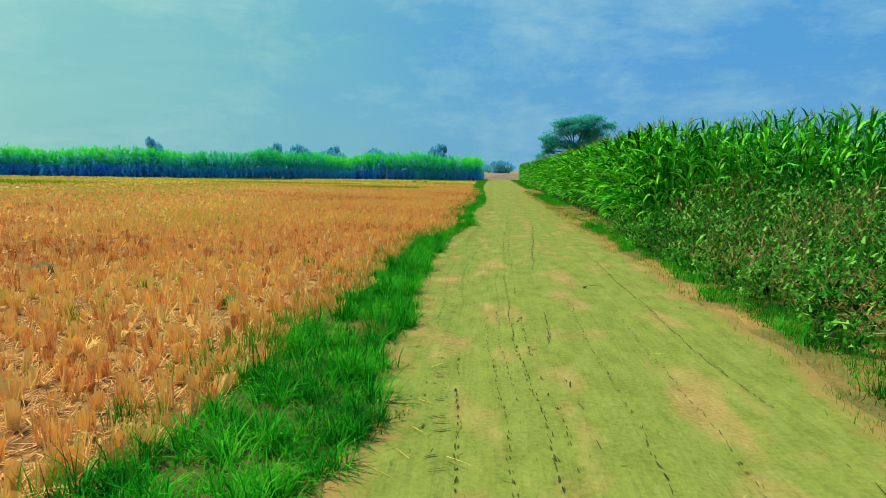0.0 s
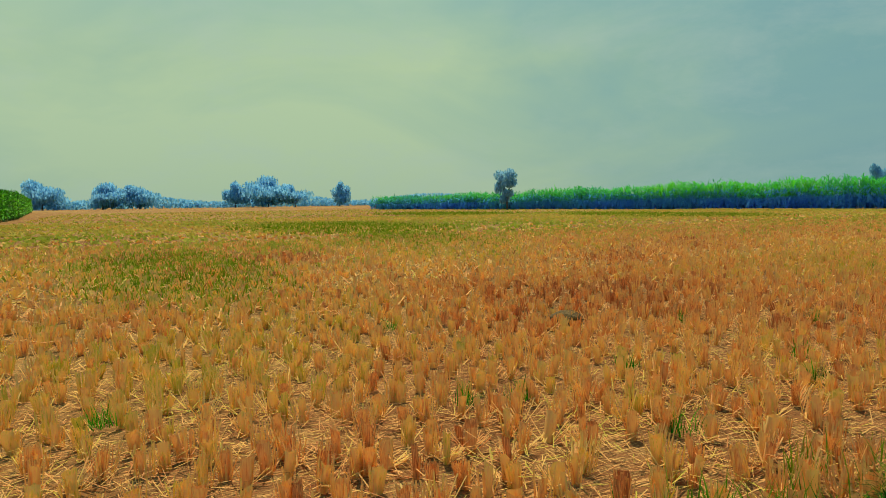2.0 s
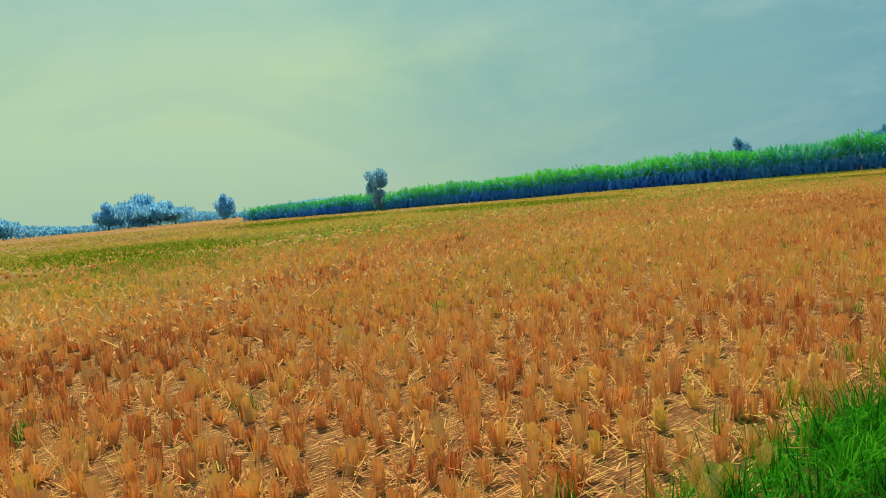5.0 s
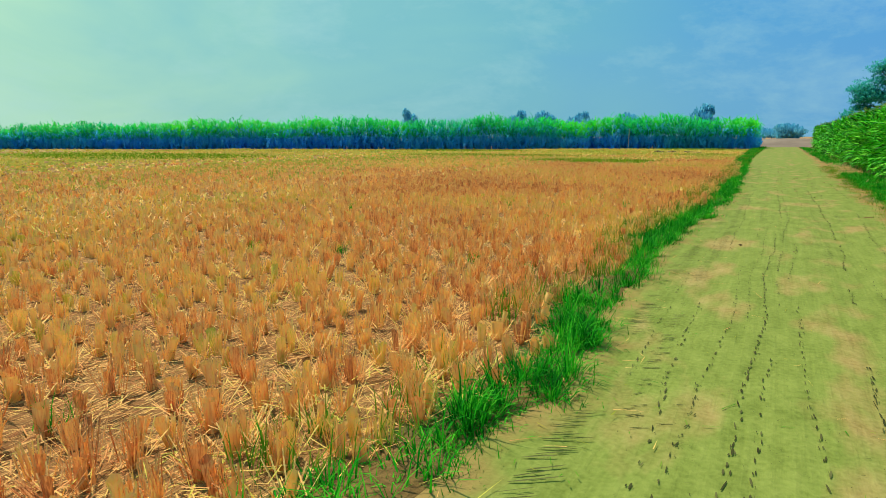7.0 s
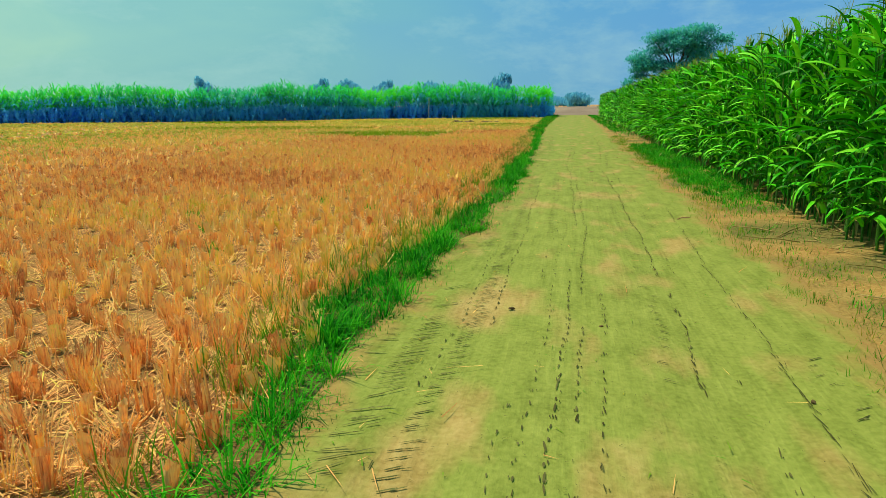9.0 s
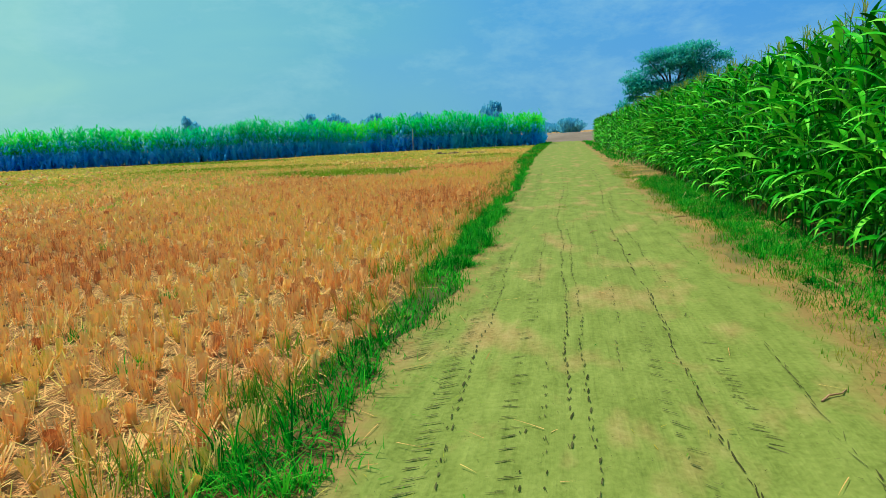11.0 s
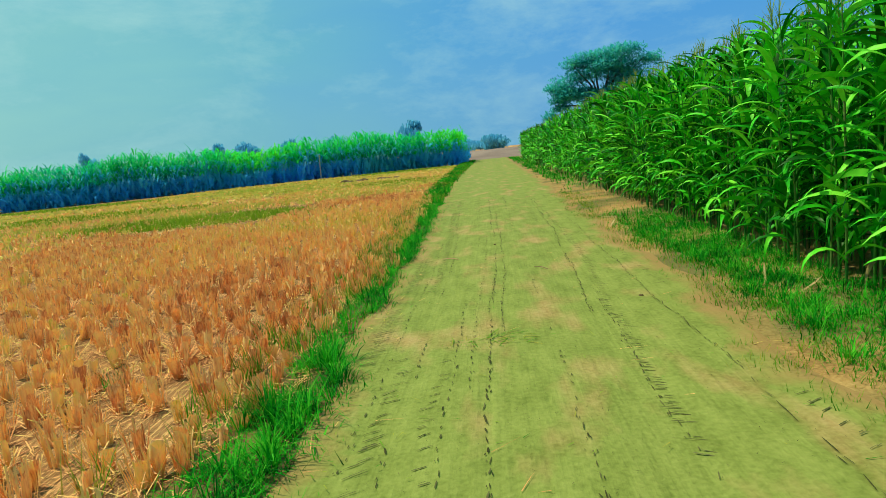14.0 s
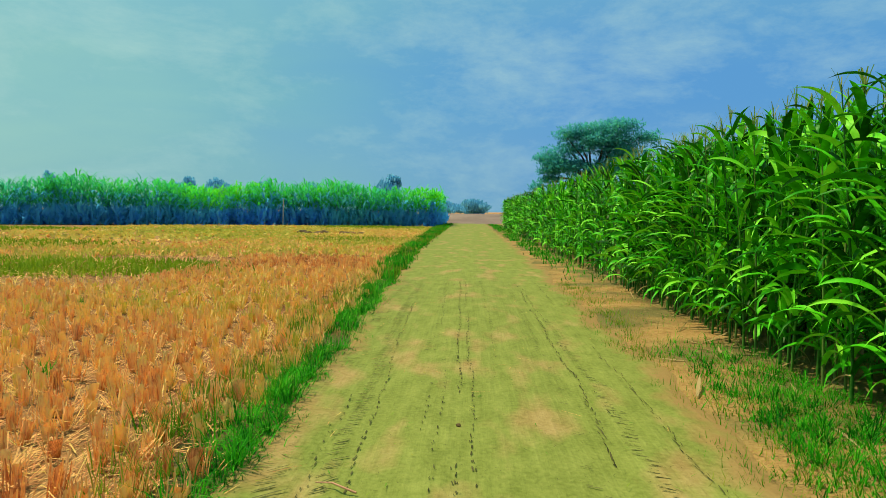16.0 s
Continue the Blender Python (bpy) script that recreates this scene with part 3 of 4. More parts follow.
# ---- earth bank that closes the track far ahead ----
bank_x = np.concatenate([np.arange(-80, -8, 6.0), np.arange(-8, 14, .7), np.arange(16, 80, 6.0)])
bank = part("earth_bank", grid(bank_x, np.arange(116, 150, 1.0),
            lambda X, Y: np.interp(Y, (116, 119, 125, 129, 140, 150), (-.1, .1, .7, 1.1, 1.1, -.1)) * (1 + .08 * waves(X, Y, 11, 21)) + .08 * waves(X, Y, 3, 22)), M_BANK, smooth=True)
tagged(bank, "low pinkish bare earth bank across the end of track", "earth bank", kind="structure")


# ---- stubble field ----
def cane_line(x):      # front edge of the sugar cane beyond the field
    return 101.5 + .40 * (x + 3)


def clump_sites(x0, x1, y0, y1, step):
    gx, gy = np.meshgrid(np.arange(x0, x1, step), np.arange(y0, y1, step), indexing="ij")
    p = np.stack([gx.ravel(), gy.ravel()], 1) + rng.normal(0, step * .22, (gx.size, 2))
    keep = (p[:, 0] < field_edge(p[:, 1]) + .2) & (p[:, 1] < cane_line(p[:, 0]) - 1.5) & ((p[:, 1] > -3.6) | (p[:, 0] > -15))
    return p[keep & (rng.random(len(p)) < .93)]


def tuft_cores(p, sides, wide, tall):
    """The packed middle of each cut tuft: a ragged upright bundle, a little wider at its cut."""
    n = len(p)
    t = np.arange(sides) / sides * 2 * np.pi + rng.uniform(0, 6.3, n)[:, None]
    size = rng.uniform(.6, 1.25, n)
    rad = (wide * size)[:, None] * rng.uniform(.75, 1.2, (n, sides))
    lean_x, lean_y = rng.normal(0, .025, (2, n, 1))
    h = tall * rng.uniform(.65, 1.2, n)[:, None] * rng.uniform(.8, 1.1, (n, sides))
    lo = np.stack([p[:, :1] + np.cos(t) * rad * .85, p[:, 1:] + np.sin(t) * rad * .85, np.full((n, sides), -.05)], -1)
    hi = np.stack([p[:, :1] + np.cos(t) * rad * 1.05 + lean_x, p[:, 1:] + np.sin(t) * rad * 1.05 + lean_y, h], -1)
    v = np.concatenate([lo, hi], 1).reshape(-1, 3)
    b = (np.arange(n) * 2 * sides)[:, None]
    j = np.arange(sides)[None]
    return v, np.stack([b + j, b + (j + 1) % sides, b + sides + (j + 1) % sides, b + sides + j], -1).reshape(-1, 4)


def stubble(p, blades, wide, tall=1.0, spread=.045, lie=0.0):
    n = len(p)
    size = np.repeat(rng.uniform(.65, 1.25, n), blades)
    tilt = np.repeat(np.abs(rng.normal(0, .10, n)) + (rng.random(n) < .08) * rng.uniform(.3, .9, n), blades)
    way = np.repeat(rng.uniform(0, 6.3, n), blades)
    q = np.repeat(p, blades, 0)
    a = rng.uniform(0, 2 * np.pi, len(q))
    r = np.sqrt(rng.random(len(q))) * spread * size
    base = np.stack([q[:, 0] + np.cos(a) * r, q[:, 1] + np.sin(a) * r, np.full(len(q), -.03)], 1)
    lean = np.abs(rng.normal(.06, .07, len(q))) + tilt + (rng.random(len(q)) < .13) * rng.uniform(.4, 1.2, len(q)) + lie * rng.uniform(.5, 1.3, len(q))
    return strips(base, np.where(rng.random(len(q)) < .5, a, way), rng.uniform(.145, .20, len(q)) * np.clip(size, .7, 1.15) * tall, wide * rng.uniform(.7, 1.3, len(q)), lean, rng.normal(.1, .15, len(q)), 1, STUB)


near = clump_sites(-6.0, -1.0, -1.0, 47, .236)
beside = np.concatenate([clump_sites(-10.5, -6.0, -2.5, 50, .24), clump_sites(-6.0, -1.0, 47, 58, .25)])
mid = np.concatenate([clump_sites(-26, -10.5, -4, 62, .285), clump_sites(-10.5, -1.1, 58, 72, .285)])
far = np.concatenate([clump_sites(-62, -26, -4, 80, .6), clump_sites(-130, -62, -4, 70, 1.3), clump_sites(-26, -1.1, 62, 98, .5), clump_sites(-26, -1.1, 72, 98, .6)])
regrown = rng.random(len(far)) < np.maximum(np.clip((-far[:, 0] - 14) / 26, 0, .95) * np.where(far[:, 0] < -26, 1, 0), np.clip((far[:, 1] - 55) / 16, 0, .93))
mid_green = rng.random(len(mid)) < np.maximum(np.clip((mid[:, 1] - 38) / 26, 0, .85), np.clip((-mid[:, 0] - 14) / 16, 0, .75))
close = near[(near[:, 0] > -2.55) & (near[:, 1] > 16) & (near[:, 1] < 26)][:150]
close_set = set(map(tuple, close))
near = np.array([q for q in near if tuple(q) not in close_set])
stuff("rice_stubble", joined(tuft_cores(near, 6, .034, .135), stubble(near, 22, .0095, 1.0, .055), tuft_cores(beside, 4, .038, .13), stubble(beside, 13, .017, .98, .060, .04),
                             stubble(mid[~mid_green], 8, .038, .95, .075, .2), stubble(far[~regrown], 5, .12, .8, .15, .6)), M_STUB,
      "cut golden-orange rice stubble standing in rows of tufts", "stubble")
stuff("rice_stubble", joined(stubble(far[regrown], 5, .13, .8, .16, .5), stubble(mid[mid_green], 7, .042, .9, .08, .3)), M_STUBGREEN, "distant olive-yellow rice stubble regrowing towards the cane", "stubble")
variants = [mesh("stubble_tuft", joined(tuft_cores(np.zeros((1, 2)), 6, .030, .115), stubble(np.zeros((1, 2)), 40, .008, 1.02, .055)), M_STUB) for _ in range(6)]
for k, q in enumerate(close):
    ob = new("stubble_tuft", variants[k % 6])
    ob.matrix_basis = pose(q[0], q[1], 0, 0, 0, rng.uniform(0, 360))
    tagged(ob, "short cut tuft of dry golden rice straw in soil", "stubble tuft", "stubble tufts along the verge")


def lying(n, x0, x1, y0, y1, z0, z1, lo, hi, wide):
    x, y = rng.uniform(x0, x1, n), rng.uniform(y0, y1, n)
    drift = waves(x, y, 1.1, 31) + .6 * waves(x, y, .45, 32)      # straw gathers in swathes
    ok = (x < field_edge(y) + .22) & (y < cane_line(x) - 2) & (rng.random(n) < np.clip(.55 + 1.7 * drift, .12, 1))
    x, y = x[ok], y[ok]
    m = len(x)
    return strips(np.stack([x, y, rng.uniform(z0, z1, m)], 1), rng.uniform(0, 2 * np.pi, m), rng.uniform(lo, hi, m), wide * rng.uniform(.6, 1.4, m),
                  rng.normal(1.46, .15, m), rng.normal(.05, .1, m), 1, STUB)


stuff("loose_straw", joined(lying(125000, -7, -1.0, -1.0, 46, -.028, .05, .05, .2, .0062), lying(40000, -25, -8, -4, 64, .0, .10, .12, .34, .020), lying(22000, -9, -1, 48, 78, .0, .11, .10, .28, .014)), M_STRAW,
      "pale loose straw lying flattened between the stubble tufts", "straw")
# a few straw wisps dropped on the track and its left rim
def scattered(n, lo, hi, wide):
    y_ = rng.uniform(2, 50, n)
    x_ = left_edge(y_) + np.abs(rng.normal(0, .35, n)) - .1
    stray = rng.random(n) < .45
    x_[stray] = rng.uniform(-.8, 2.2, stray.sum())
    return strips(np.stack([x_, y_, np.full(n, .024)], 1), rng.uniform(0, 6.3, n), rng.uniform(lo, hi, n), wide * rng.uniform(.6, 1.2, n), rng.normal(1.53, .05, n), rng.normal(.05, .08, n), 3, BLADE)


stuff("track_straw", scattered(420, .05, .24, .005), M_STRAW, "thin straw wisps scattered on the dusty track", "straw")
stuff("track_grass_bits", scattered(1500, .02, .09, .006), M_GRASS_DULL, "short torn bits of dull grass strewn over dust", "litter")


# ---- grass ----
def blades(x, y, lo, hi, wide, z=0.0, droop=1.0, segs=2):
    m = len(x)
    return strips(np.stack([x, y, np.full(m, z)], 1), rng.uniform(0, 2 * np.pi, m), rng.uniform(lo, hi, m), wide * rng.uniform(.6, 1.4, m),
                  np.abs(rng.normal(.25, .2, m)), rng.uniform(.2, droop, m), segs, BLADE)


def tufted(n, y0, y1, lo_fun, hi_fun, tufts):
    """Points that crowd into tufts between two edges."""
    ty = rng.uniform(y0, y1, tufts)
    u = rng.random(tufts)
    tx = lo_fun(ty) + (hi_fun(ty) - lo_fun(ty)) * u
    k = rng.integers(0, tufts, n)
    return tx[k] + rng.normal(0, .07, n), ty[k] + rng.normal(0, .09, n)


def tussocks(n, y0, y1, lo_fun, hi_fun, tufts, lush, lo, hi, wide):
    """Grass in rounded tussocks: tall and upright in each middle, leaning out and short round it."""
    ty = rng.uniform(y0, y1, tufts)
    tx = lo_fun(ty) + (hi_fun(ty) - lo_fun(ty)) * rng.random(tufts)
    grow, size = rng.uniform(.45, 1.35, tufts), rng.uniform(.05, .12, tufts)
    k = rng.integers(0, tufts, n)
    k = k[rng.random(n) < lush(ty[k])]
    m_ = len(k)
    a, r = rng.uniform(0, 2 * np.pi, m_), np.abs(rng.normal(0, 1, m_))
    x, y = tx[k] + np.cos(a) * r * size[k], ty[k] + np.sin(a) * r * size[k]
    return strips(np.stack([x, y, np.full(m_, -.01)], 1), a + rng.normal(0, .9, m_), rng.uniform(lo, hi, m_) * grow[k] * np.clip(1.25 - .3 * r, .5, 1.3), wide * rng.uniform(.6, 1.4, m_),
                  np.clip(.12 + .3 * r + rng.normal(0, .2, m_), 0, 1.4), rng.uniform(.4, 2.0, m_), 2, BLADE)


def inset(fun, d):
    return lambda y: fun(y) + d


def left_lush(y):
    return np.interp(y, (14, 15.5, 17, 18, 19.8, 21, 22, 23.5, 26.5, 28.5, 30.8, 32, 33.5, 36.8, 38, 41, 43, 45, 48, 52), (1, .45, .25, .95, 1, .6, .35, 1, 1, .3, .25, .7, 1, 1, .5, .3, .6, .3, .45, .25)) * np.where(y < 14, 1.0, .8)


left_grass = tussocks(80000, -1, 52, inset(field_edge, .18), inset(left_edge, -.06), 1000, left_lush, .08, .25, .009)
start_grass = tussocks(22000, -1, 15, inset(field_edge, .2), inset(left_edge, -.05), 420, lambda q: np.interp(q, (12, 15), (1, .2)), .09, .24, .008)
xf, yf = tufted(9000, 52, 112, inset(field_edge, 0), inset(left_edge, 0), 900)
broken = np.sin(yf * .8) + .7 * np.sin(yf * 2.3 + 1) + rng.normal(0, .6, len(yf))
lively, faded = broken > -.2, broken < .3
stuff("verge_grass", joined(left_grass, start_grass, blades(xf[lively], yf[lively], .10, .30, .03)), M_GRASS, "lush bright green grass along the track's field side", "grass")
# dry and dull fringe on both rims of the dust
xd, yd = tufted(26000, -1, 52, inset(field_edge, .1), inset(left_edge, .02), 1100)
xe, ye = tufted(14000, -1, 52, inset(right_edge, -.12), inset(right_edge, .6), 900)
xs2, ys2 = tufted(20000, -1, 46, inset(right_edge, .3), lambda q: np.full_like(q, 3.35), 2200)
ok2 = rng.random(len(xs2)) < np.interp(ys2, (19, 25, 28.5, 32, 44, 46), (1, .15, .15, .8, 1, .1))
stuff("short_grass", joined(blades(xd, yd, .03, .10, .007, segs=1), blades(xs2[ok2], ys2[ok2], .03, .10, .010, segs=1)), M_GRASS, "short green grass filling both verges between tufts", "grass")
xk, yk = tufted(8500, -1, 52, inset(field_edge, -.32), inset(field_edge, .25), 300)
stuff("rim_grass", joined(blades(xf[faded], yf[faded], .08, .22, .03), blades(xk, yk, .10, .26, .008, 0.0, .7), blades(xe, ye, .03, .10, .007, segs=1)), M_GRASS_DULL, "short trampled grass thinning out onto dust", "grass")


def verge_right(n, y0, y1, wide, lo, hi, tufts, segs=2):
    x, y = tufted(n, y0, y1, inset(right_edge, .30), lambda q: np.full_like(q, 3.5), tufts)
    lush = np.interp(y, (-2, 19, 23, 25, 27.5, 28.5, 31, 33, 43.5, 45.5, 55, 58), (1, 1, .7, .2, .15, .35, .6, 1, 1, .18, .2, .6)) - .3 * np.clip(x - 3.1, 0, 1)
    ok = rng.random(len(x)) < lush
    x, y = x[ok], y[ok]
    k = len(x)
    return strips(np.stack([x, y, np.full(k, -.01)], 1), rng.uniform(0, 6.3, k), rng.uniform(lo, hi, k), wide * rng.uniform(.6, 1.4, k), np.abs(rng.normal(.3, .25, k)),
                  rng.uniform(.2, 1.2, k), segs, BLADE)


stuff("verge_grass", joined(verge_right(12000, -1, 52, .009, .05, .16, 1500, 1), verge_right(20000, -1, 19, .008, .06, .20, 420), tussocks(46000, 29.5, 46, inset(right_edge, .42), lambda q: np.full_like(q, 3.45), 1100, lambda q: np.interp(q, (29.5, 31, 33, 43, 44.6, 46), (.15, .5, 1, 1, .3, .05)), .06, .17, .0095), verge_right(9000, 52, 112, .03, .1, .25, 900, 1)), M_GRASS,
      "soft green grass between track and tall maize", "grass")
stuff("dry_verge_grass", joined(verge_right(16000, -1, 52, .008, .04, .12, 1500, 1), verge_right(8000, 29, 46, .007, .04, .12, 900)), M_GRASS_DULL, "dull half-dry grass thinning towards the maize", "grass")


def patch(cx, cy, rx, ry, n, lo, hi, wide):
    a, r = rng.uniform(0, 6.3, n), np.sqrt(rng.random(n)) * rng.uniform(.6, 1, n)
    x, y = cx + np.cos(a) * r * rx, cy + np.sin(a) * r * ry
    ok = (x < field_edge(y)) & (y < cane_line(x) - 2)
    return blades(x[ok], y[ok], lo, hi, wide)


stuff("field_weeds", joined(patch(-16, 5, 7.5, 2.6, 5000, .08, .22, .026), patch(-38, 16, 12, 7, 3200, .08, .24, .07), patch(-9.5, 53.5, 5.2, 2.6, 4500, .08, .24, .035),
                            patch(-24, 15, 6, 3, 2500, .08, .2, .03), patch(-20, 62, 9, 4, 3000, .08, .24, .06), patch(-45, 50, 14, 8, 3000, .1, .25, .09), patch(-5, 70, 3.2, 3, 1500, .08, .22, .05),
                            patch(-8, 92, 5, 2.0, 1800, .1, .26, .07), patch(-30, 78, 9, 3, 1800, .1, .26, .08), patch(-70, 40, 14, 9, 1800, .1, .26, .12)), M_FIELDWEED,
      "low yellow-green weeds regrowing in patches among stubble", "weeds")
sprouts = [patch(rng.uniform(-8, -1.6), rng.uniform(2, 48), .12, .12, 40, .08, .22, .007) for _ in range(38)]
stuff("green_sprouts", joined(*sprouts), M_GRASS, "fresh green sprouts growing between dry stubble tufts", "grass")


# ---- maize ----
def stand(y):          # the stand grows taller towards its near end
    return np.interp(y, (6, 14, 20, 30, 42), (1.19, 1.15, 1.09, 1.06, 1.06))


def maize_leaf_specs(r):
    """Leaf by leaf: height on the stalk, bearing, length, width, lean, droop."""
    k = int(r.integers(18, 22))
    turn = r.uniform(0, 2 * np.pi)
    out = []
    for i in range(k):
        u = i / (k - 1)
        out.append((.16 + 1.74 * u + r.normal(0, .03), turn + np.pi * (i % 2) + r.normal(0, .45), r.uniform(.48, .74) * (1 - .40 * max(0, u - .6) / .4) * (.75 + .25 * min(1, u * 4)),
                    r.uniform(.042, .070), r.uniform(.18, .48) - .08 * u, r.uniform(2.0, 3.3) - 1.5 * u))
    return out


def maize_thing(seed):
    r = np.random.default_rng(seed)
    root = tagged(new("maize_plant"), "tall green maize plant with arching leaves and pale tassel", "maize plant", "front row of maize")
    lean = r.normal(0, .03, 2)
    zs = np.linspace(-.03, 2.08, 9)
    line = np.stack([lean[0] * np.abs(zs) ** 1.4, lean[1] * np.abs(zs) ** 1.4, zs], 1)
    part("stalk", tube(line, np.interp(zs, (0, 1, 2.08), (.0115, .009, .004)), 6), M_STALK, root, smooth=True)
    for i, (z, az, ln, w, le, dr) in enumerate(maize_leaf_specs(r)):
        b = (lean[0] * z ** 1.4, lean[1] * z ** 1.4, z)
        dry = i < 2 and r.random() < .4
        part("leaf", strips([b], az, ln * (.6 if dry else 1), w * (.5 if dry else 1), 1.5 if dry else le, 1.4 if dry else dr, 8, MAIZE_LEAF, .5, [r.normal(0, .9)]), M_DRYLEAF if dry else M_MAIZE, root,
             "withered straw-brown lower leaf" if dry else "", smooth=True)
    top = (line[-1][0], line[-1][1], 2.03)
    k = 6
    part("tassel", strips(np.repeat([top], k, 0), r.uniform(0, 6.3, k), r.uniform(.10, .19, k), .008, r.uniform(.02, .35, k), .4, 3, STUB), M_TASSEL, root, "pale straw-coloured tassel")
    return root


def maize_stuff(p, segs, fold=0.0, wide=1.0):
    """Many plants at once: leaves, stalks and tassels as three joined sets."""
    n = len(p)
    k = 16
    grow = rng.normal(1.13, .025, n) * stand(p[:, 1])
    turn = rng.uniform(0, 2 * np.pi, n)
    i = np.tile(np.arange(k), n)
    u = i / (k - 1)
    P, G, T = np.repeat(p, k, 0), np.repeat(grow, k), np.repeat(turn, k)
    m_ = n * k
    base = np.stack([P[:, 0], P[:, 1], (.16 + 1.74 * u + rng.normal(0, .03, m_)) * G], 1)
    leaf = strips(base, T + np.pi * (i % 2) + rng.normal(0, .4, m_), rng.uniform(.48, .74, m_) * (1 - .40 * np.clip(u - .6, 0, 1) / .4), rng.uniform(.046, .074, m_) * wide,
                  rng.uniform(.18, .48, m_) - .08 * u, rng.uniform(2.0, 3.3, m_) - 1.5 * u, segs, MAIZE_LEAF, fold, rng.normal(0, .9, m_))
    sb = np.stack([np.repeat(p[:, 0], 2), np.repeat(p[:, 1], 2), np.full(2 * n, -.03)], 1)
    stem = strips(sb, np.tile((0, np.pi / 2), n) + np.repeat(turn, 2), np.repeat(2.08 * grow, 2), .019 * wide, .015, .02, 1, ((0, 1), (1, .4)))
    tb = np.repeat(np.stack([p[:, 0], p[:, 1], 2.03 * grow], 1), 4, 0)
    tas = strips(tb, rng.uniform(0, 6.3, 4 * n), rng.uniform(.09, .17, 4 * n), .009 * wide, rng.uniform(.02, .4, 4 * n), .4, 1, STUB)
    return leaf, stem, tas


def row_sites(x, y0, y1, step):
    y = np.arange(y0, y1, step)
    y = y + rng.normal(0, step * .25, len(y))
    return np.stack([x + rng.normal(0, .06, len(y)), y], 1)


templates = [maize_thing(100 + k) for k in range(7)]
sites = row_sites(MAIZE_X, 16.0, 52.0, .175)
for k, (x, y) in enumerate(sites):
    ob = templates[k] if k < len(templates) else copy_thing(templates[k % len(templates)], Matrix())
    s = rng.normal(1.12, .02) * stand(y)
    ob.matrix_basis = pose(x, y, 0, rng.normal(0, 1.2), rng.normal(0, 1.2), rng.uniform(0, 360)) @ Matrix.Scale(s, 4)

inner = np.concatenate([row_sites(MAIZE_X + .38 * j, max(maize_end(MAIZE_X + .38 * j), -6), 52, .21) for j in (.55, 1.1, 2, 3)])
inner = np.concatenate([inner, row_sites(MAIZE_X, 52, 62, .25)])
deep = np.concatenate([row_sites(MAIZE_X + .6 * j, max(maize_end(MAIZE_X + .6 * j), -6), 56, .31) for j in range(3, 11)])
end_fill = np.concatenate([row_sites(MAIZE_X + .3 + .6 * j, maize_end(MAIZE_X + .3 + .6 * j), maize_end(MAIZE_X + .3 + .6 * j) + 4.5, .23) for j in range(2, 15)])
end_rows = np.concatenate([end_fill] + [row_sites(MAIZE_X + .6 * j, max(maize_end(MAIZE_X + .6 * j), -6), max(maize_end(MAIZE_X + .6 * j), -6) + 3.6, .20) for j in range(11, 24)])
off = np.concatenate([row_sites(MAIZE_X - .05 + .6 * j, 56 if j else 62, 96, .34) for j in range(0, 5)])
la, sa, ta = maize_stuff(inner, 5, fold=.45)
lb, sb_, tb_ = maize_stuff(np.concatenate([deep, end_rows]), 3)
lc, sc_, tc_ = maize_stuff(off, 3, wide=1.3)
rest = np.concatenate([row_sites(MAIZE_X + 6.3 + .85 * j, max(maize_end(MAIZE_X + 6.3 + .85 * j) + 2.0, -10), 56, .8) for j in range(17)])
le, se_, te_ = maize_stuff(rest, 2, wide=1.6)
stuff("maize_leaves", joined(la, lb, lc, le), M_MAIZE, "dense mass of arching green maize leaves behind front row", "maize", smooth=True)
stuff("maize_stalks", joined(sa, sb_, sc_, se_), M_STALK, "upright green maize stalks in close rows", "maize")
stuff("maize_tassels", joined(ta, tb_, tc_, te_), M_TASSEL, "pale maize tassels along the top of stand", "maize")

# dead leaves and broken stalks on the soil at the foot of the maize
n = 900
yy = rng.uniform(14, 52, n)
stuff("maize_litter", strips(np.stack([rng.normal(3.25, .28, n), yy, np.full(n, .02)], 1), rng.uniform(0, 6.3, n), rng.uniform(.12, .5, n), rng.uniform(.008, .035, n), rng.normal(1.5, .12, n),
                             rng.normal(.1, .3, n), 3, LEAF), M_DRYLEAF, "dry brown maize leaves littering soil under the stalks", "litter")

# the maize stand on the far side of the stubble, seen from its long edge
lx = np.arange(-200, -18, .42)
lp = np.concatenate([np.stack([lx + rng.normal(0, .1, len(lx)), np.full(len(lx), -5.4 - .7 * j) + rng.normal(0, .12, len(lx)) + np.where(lx < -90, (lx + 90) * .07, 0)], 1) for j in range(3)])
ld, sd_, td_ = maize_stuff(lp, 2, wide=1.9)
for q in (ld, sd_, td_):
    q[0][:, 2] *= 1.15
stuff("far_maize_leaves", joined(ld, td_), M_MAIZE, "dark green maize stand bordering the far side of stubble", "maize")
stuff("far_maize_stalks", sd_, M_STALK, "maize stalks in the distant stand", "maize")


# ---- weed thicket beside the start of the track ----
def weed_height(x, y):
    return np.clip(.38 + (x - 2.7) * .60, .2, 1.40) + .10 * np.sin(x * 2.1 + y * 1.1) + .09 * np.sin(y * 1.9 + 1)


def weed_sites(n):
    x, y = rng.uniform(2.75, 8.5, n), rng.uniform(-1, 17, n)
    ok = y < maize_end(x) + 1.0
    return x[ok], y[ok]


